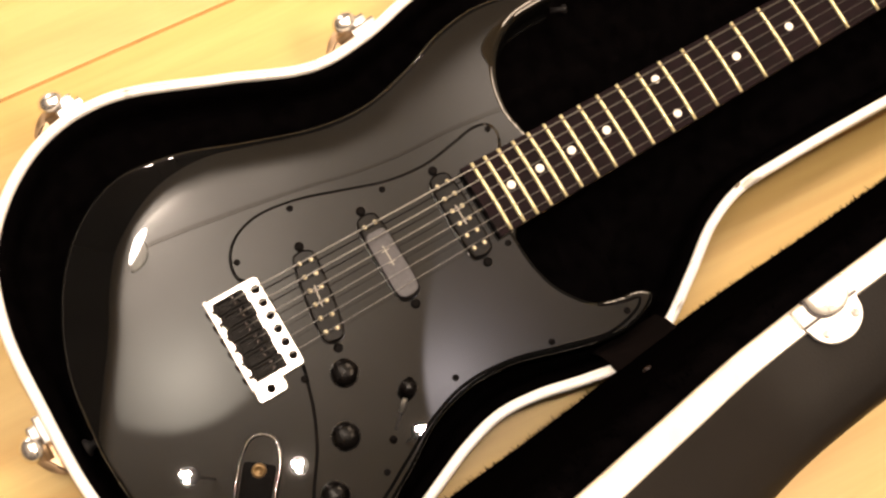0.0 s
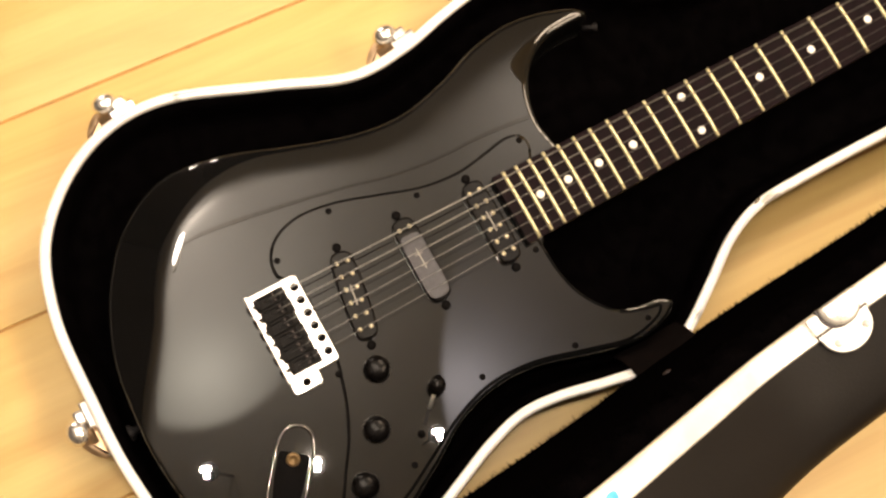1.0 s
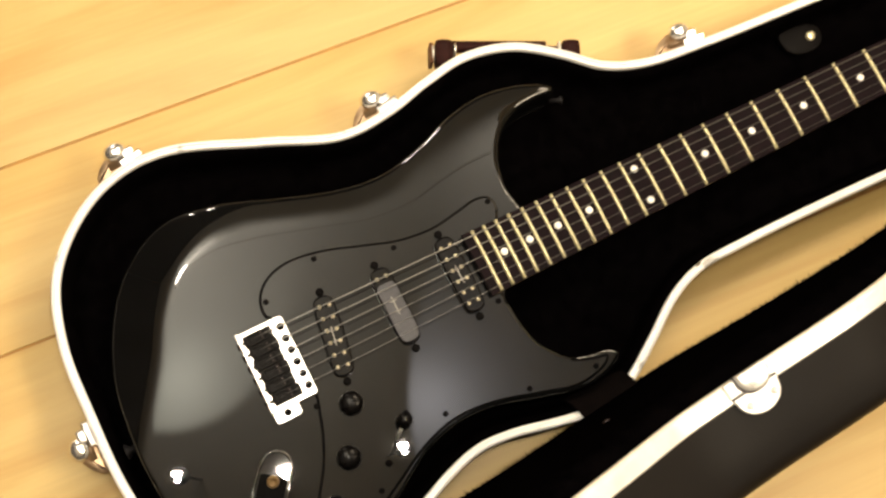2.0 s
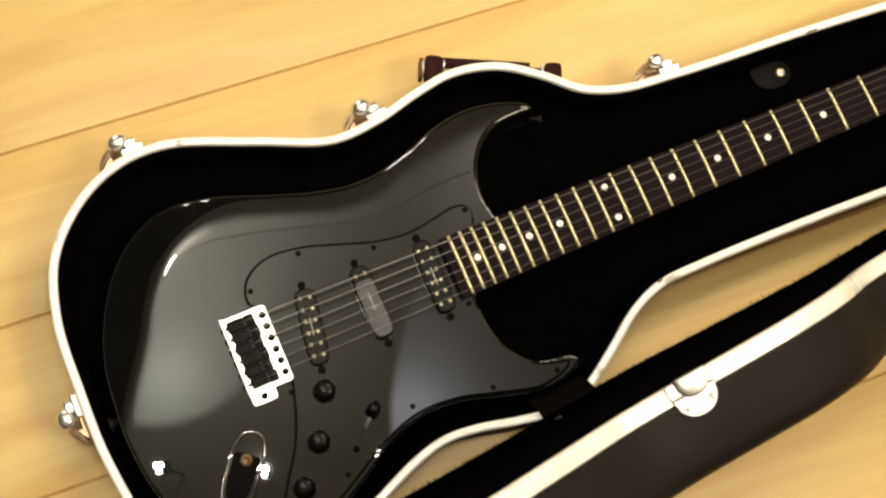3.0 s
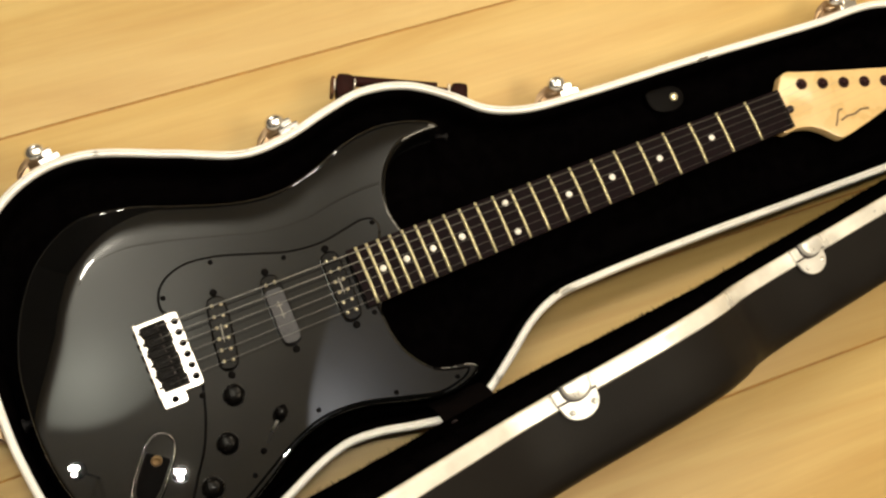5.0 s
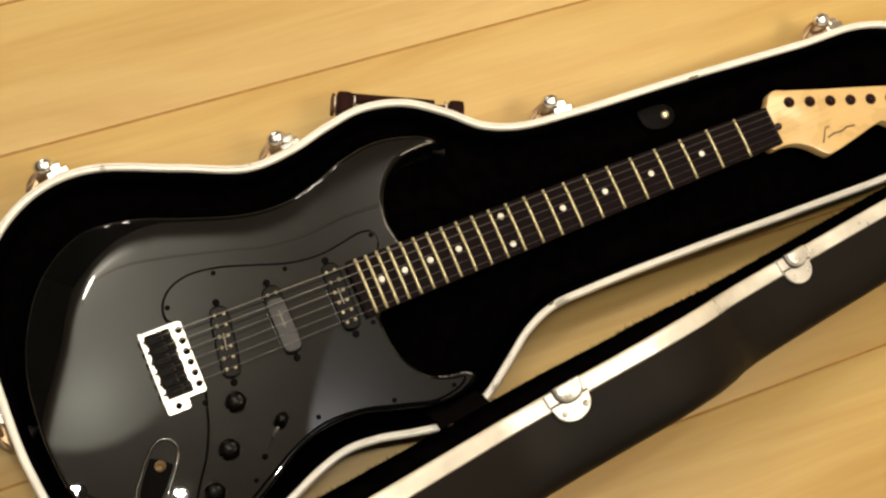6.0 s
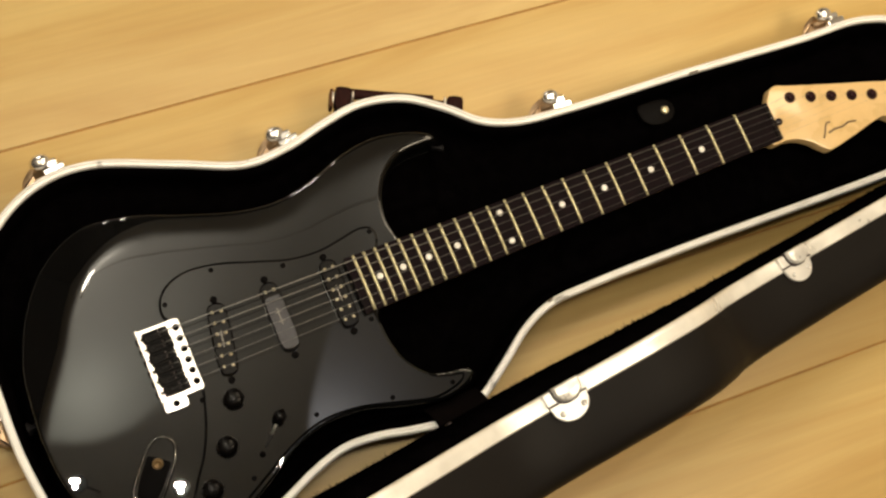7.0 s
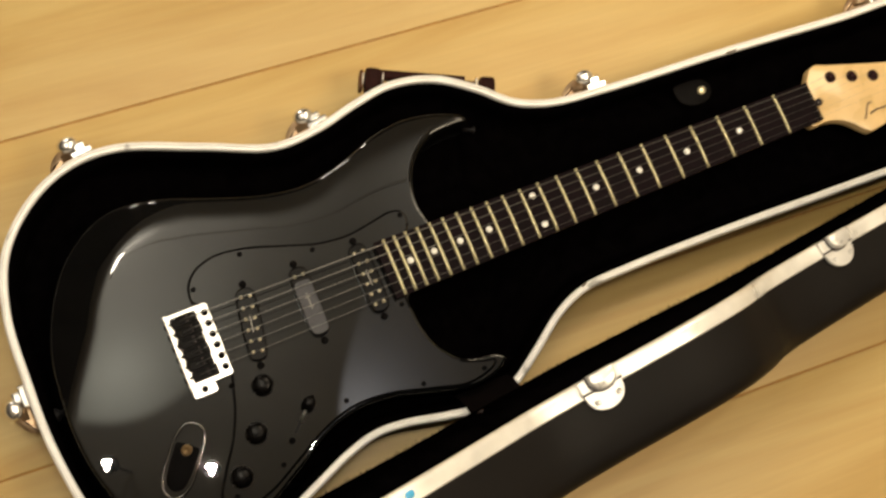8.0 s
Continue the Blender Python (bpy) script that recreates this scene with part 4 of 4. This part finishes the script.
def jack_plate():
    """Chrome boat; the sunken end that holds the socket is a black slab for its shade."""
    top = new("jack_plate")
    top.parent = GUITAR
    way = Vector((-0.62, -0.785, 0)).normalized()
    top.matrix_basis = Matrix(((way.x, -way.y, 0, -0.059), (way.y, way.x, 0, -0.0895), (0, 0, 1, TOP), (0, 0, 0, 1)))
    ring = spline([(-0.034, 0.0), (-0.030, 0.0095), (-0.018, 0.0142), (0.004, 0.0150), (0.022, 0.0140), (0.033, 0.0085), (0.0365, 0.0), (0.033, -0.0085), (0.022, -0.0140), (0.004, -0.0150), (-0.018, -0.0142), (-0.030, -0.0095)], 96)
    n = outward(ring)
    bm = bmesh.new()
    profile = [(0.0, -0.001), (0.0, 0.0010), (-0.0007, 0.0020), (-0.0015, 0.0023), (-0.0023, 0.0018), (-0.0028, 0.0006), (-0.0028, -0.001)]
    loft(bm, ring, profile)
    part("rim", bm, RIM_CHROME, top, "bright chrome rounded rim")
    bm = bmesh.new()
    loft(bm, ring - n * 0.0024, [(0.0, -0.001), (0.0, 0.0008)], close_last=True)
    part("plate", bm, BLACK_CHROME, top, "smoky chrome sunken plate", smooth=False)
    bm = bmesh.new()
    hole = spline([(-0.0130, 0.0), (-0.0129, 0.0055), (-0.0126, 0.0098), (-0.0115, 0.0109), (-0.004, 0.0112), (0.014, 0.0105), (0.025, 0.0075), (0.0295, 0.0), (0.025, -0.0075), (0.014, -0.0105), (-0.004, -0.0112), (-0.0115, -0.0109), (-0.0126, -0.0098), (-0.0129, -0.0055)], 90)
    loft(bm, hole, [(0.0, -0.0060), (0.0, 0.0016), (-0.0010, 0.0019)], close_first=True, close_last=True)
    edges_sharp(part("recess", bm, SCREW_BLACK, top, "black slab for the shade in the recess"), 30)
    bm = bmesh.new()
    lathe(bm, [(0.0, 0.0), (0.0050, 0.0), (0.0050, 0.002), (0.0040, 0.0030), (0.0029, 0.0028), (0.0027, 0.0012), (0.0, 0.001)], 20, pose(-0.0082, 0, 0.0016, 0, 12, 0))
    part("socket_nut", bm, AGED_BRASS, top, "aged brass socket nut")


def neck():
    bm = bmesh.new()
    xs = np.linspace(0.176, SCALE_LENGTH, 24)
    prev = None
    for x in xs:
        w = board_half(x)
        deep = 0.024 if x < 0.235 else 0.0185
        loop = [bm.verts.new((x, w * math.cos(a), BOARD_Z - 0.0068 - deep * max(0, math.sin(a)) ** 0.8)) for a in np.linspace(0, math.pi, 13)]
        if prev:
            for k in range(12):
                bm.faces.new((prev[k], prev[k + 1], loop[k + 1], loop[k]))
            bm.faces.new((prev[0], loop[0], loop[-1], prev[-1]))
        else:
            bm.faces.new(loop)
        prev = loop
    bm.faces.new(prev[::-1])
    edges_sharp(part("neck", bm, MAPLE, GUITAR, "pale maple neck"), 40)
    bm = bmesh.new()
    prev = None
    for x in np.linspace(0.1725, SCALE_LENGTH - 0.001, 20):
        w = board_half(x)
        loop = [bm.verts.new((x, y, BOARD_Z - y * y / (2 * 0.24))) for y in np.linspace(-w, w, 11)] + [bm.verts.new((x, w, BOARD_Z - 0.0066)), bm.verts.new((x, -w, BOARD_Z - 0.0066))]
        if prev:
            for k in range(len(loop)):
                j = (k + 1) % len(loop)
                bm.faces.new((prev[k], prev[j], loop[j], loop[k]))
        else:
            bm.faces.new(loop)
        prev = loop
    bm.faces.new(prev[::-1])
    board = edges_sharp(part("fretboard", bm, ROSEWOOD, GUITAR, "very dark rosewood fretboard"), 40)
    for n in range(1, 23):
        x, w = fret_x(n), board_half(fret_x(n)) - 0.0004
        bm = bmesh.new()
        tube(bm, [(x, y, BOARD_Z - y * y / (2 * 0.24) + 0.0002) for y in np.linspace(-w, w, 9)], 0.0014, 8)
        part("fret", bm, FRET_WIRE, board)
    bm = bmesh.new()
    lathe(bm, [(0.0, -0.001), (0.0032, -0.001), (0.0032, 0.0002), (0.0, 0.00022)], 20)
    dot = mesh_of("inlay_dot", bm, PEARL)
    for n in (3, 5, 7, 9, 12, 15, 17, 19, 21):
        x = (fret_x(n) + fret_x(n - 1)) / 2
        for y in ((0.0150, -0.0150) if n == 12 else (0.0,)):
            shared("inlay_dot", dot, board, Matrix.Translation((x, y, BOARD_Z - y * y / 0.48)))
    bm = bmesh.new()
    box(bm, SCALE_LENGTH - 0.001, SCALE_LENGTH + 0.0035, -0.0212, 0.0212, BOARD_Z - 0.006, BOARD_Z + 0.0014, 0.0006)
    part("nut", bm, BONE, GUITAR, smooth=False)


HEAD_Z = 0.0800
HEAD_RING = spline([
    (0.646, 0.021), (0.659, 0.0215), (0.6655, 0.0285), (0.6715, 0.0355), (0.680, 0.0375), (0.692, 0.0335), (0.735, 0.0200), (0.795, 0.0020), (0.820, -0.007),
    (0.834, -0.019), (0.836, -0.034), (0.826, -0.048), (0.808, -0.052), (0.795, -0.0465), (0.784, -0.0372), (0.775, -0.0372), (0.746, -0.0430), (0.716, -0.0485),
    (0.7060, -0.0490), (0.6995, -0.0440), (0.690, -0.0340), (0.678, -0.0262), (0.664, -0.0225), (0.646, -0.021)], 260)
POSTS = [(0.6892 + 0.0231 * k, 0.0195 - 0.0073 * k) for k in range(6)]


def headstock():
    bm = bmesh.new()
    loft(bm, HEAD_RING, [(-0.002, HEAD_Z - 0.0145), (0.0, HEAD_Z - 0.0125), (0.0, HEAD_Z - 0.0018), (-0.0006, HEAD_Z - 0.0005), (-0.0018, HEAD_Z)], close_first=True, close_last=True)
    head = edges_sharp(part("headstock", bm, MAPLE, GUITAR, "pale maple headstock with a faded printed mark"), 40)
    bm = bmesh.new()
    slash = [(0.7050, -0.0350), (0.7090, -0.0300), (0.7130, -0.0235), (0.7160, -0.0205), (0.7200, -0.0210)]
    swash = [(0.7130, -0.0315), (0.7220, -0.0296), (0.7310, -0.0305), (0.7400, -0.0282), (0.7490, -0.0300)]
    for line, w in ((slash, 0.0013), (swash, 0.0014)):
        tube(bm, [(x, y, HEAD_Z - 0.0004) for x, y in line], w, 6)
    part("printed_mark", bm, INK, head, "faded flourish")
    for x, y in POSTS:
        tuner = new("tuner")
        tuner.parent = GUITAR
        tuner.matrix_basis = pose(x, y, HEAD_Z)
        bm = bmesh.new()
        lathe(bm, [(0.0, -0.002), (0.0061, -0.002), (0.0061, 0.0008), (0.0050, 0.0015), (0.0, 0.0015)], 20)
        part("bushing", bm, TUNER_DARK, tuner)
        bm = bmesh.new()
        lathe(bm, [(0.0, 0.0), (0.0040, 0.0), (0.0040, 0.0020), (0.0034, 0.0028), (0.0038, 0.0036), (0.0034, 0.0042), (0.0, 0.0042)], 16)
        part("post", bm, TUNER_DARK, tuner, "dark tuning post")
        bm = bmesh.new()
        tube(bm, [(0.002, 0.004, -0.024), (0.004, 0.013, -0.024)], 0.0020, 8)
        bmesh.ops.create_uvsphere(bm, u_segments=12, v_segments=8, radius=1, matrix=Matrix.LocRotScale((0.005, 0.017, -0.024), Euler((0, 0, radians(-16))), (0.0075, 0.0055, 0.0035)))
        part("button", bm, BLACK_PLASTIC, tuner)
    bm = bmesh.new()
    lathe(bm, [(0.0, 0.0), (0.0035, 0.0), (0.0035, 0.003), (0.004, 0.0035), (0.004, 0.0045), (0.0, 0.005)], 14, Matrix.Translation((0.663, -0.001, HEAD_Z - 0.001)))
    part("string_tree", bm, DARK_STEEL, head)


def strings():
    for k in range(6):
        y0, y1 = (k - 2.5) * 0.0104, (k - 2.5) * 0.0070
        px, py = POSTS[5 - k]
        radius = (0.00020, 0.00022, 0.00026, 0.00036, 0.00046, 0.00056)[k]
        bm = bmesh.new()
        tube(bm, [(-0.020, y0, TOP + 0.008), (-0.008, y0, TOP + 0.0138), (0.0, y0, TOP + 0.0142), (SCALE_LENGTH + 0.001, y1, BOARD_Z + 0.0017)], radius, 6)
        tube(bm, [(SCALE_LENGTH + 0.001, y1, BOARD_Z + 0.0017), (px, py + 0.003, HEAD_Z + 0.0030)], radius * 0.35, 5)
        part("string", bm, STRING, GUITAR)


def small_hardware():
    bm = bmesh.new()
    lathe(bm, [(0.0, 0.0), (0.0022, 0.0), (0.0020, 0.008), (0.0040, 0.011), (0.0036, 0.0122), (0.0, 0.0126)], 20, pose(0.3070, 0.1085, 0.058, 0, 90, -22))
    part("strap_button", bm, DARK_RUBBER, GUITAR)
    bm = bmesh.new()
    lathe(bm, [(0.0, 0.0), (0.0035, 0.0), (0.0030, 0.007), (0.0065, 0.010), (0.0060, 0.0115), (0.0, 0.012)], 20, pose(-0.138, -0.008, 0.060, 0, -90, 0))
    part("strap_button", bm, DARK_RUBBER, GUITAR)


guitar_body()
pickguard()
pickup(0.1565, 0.0, False)
pickup(0.0965, 0.0, True)
pickup(0.0400, radians(-9), False)
bridge()
controls()
jack_plate()
neck()
headstock()
strings()
small_hardware()

# ---- floor boards ----
planks(FLOOR)
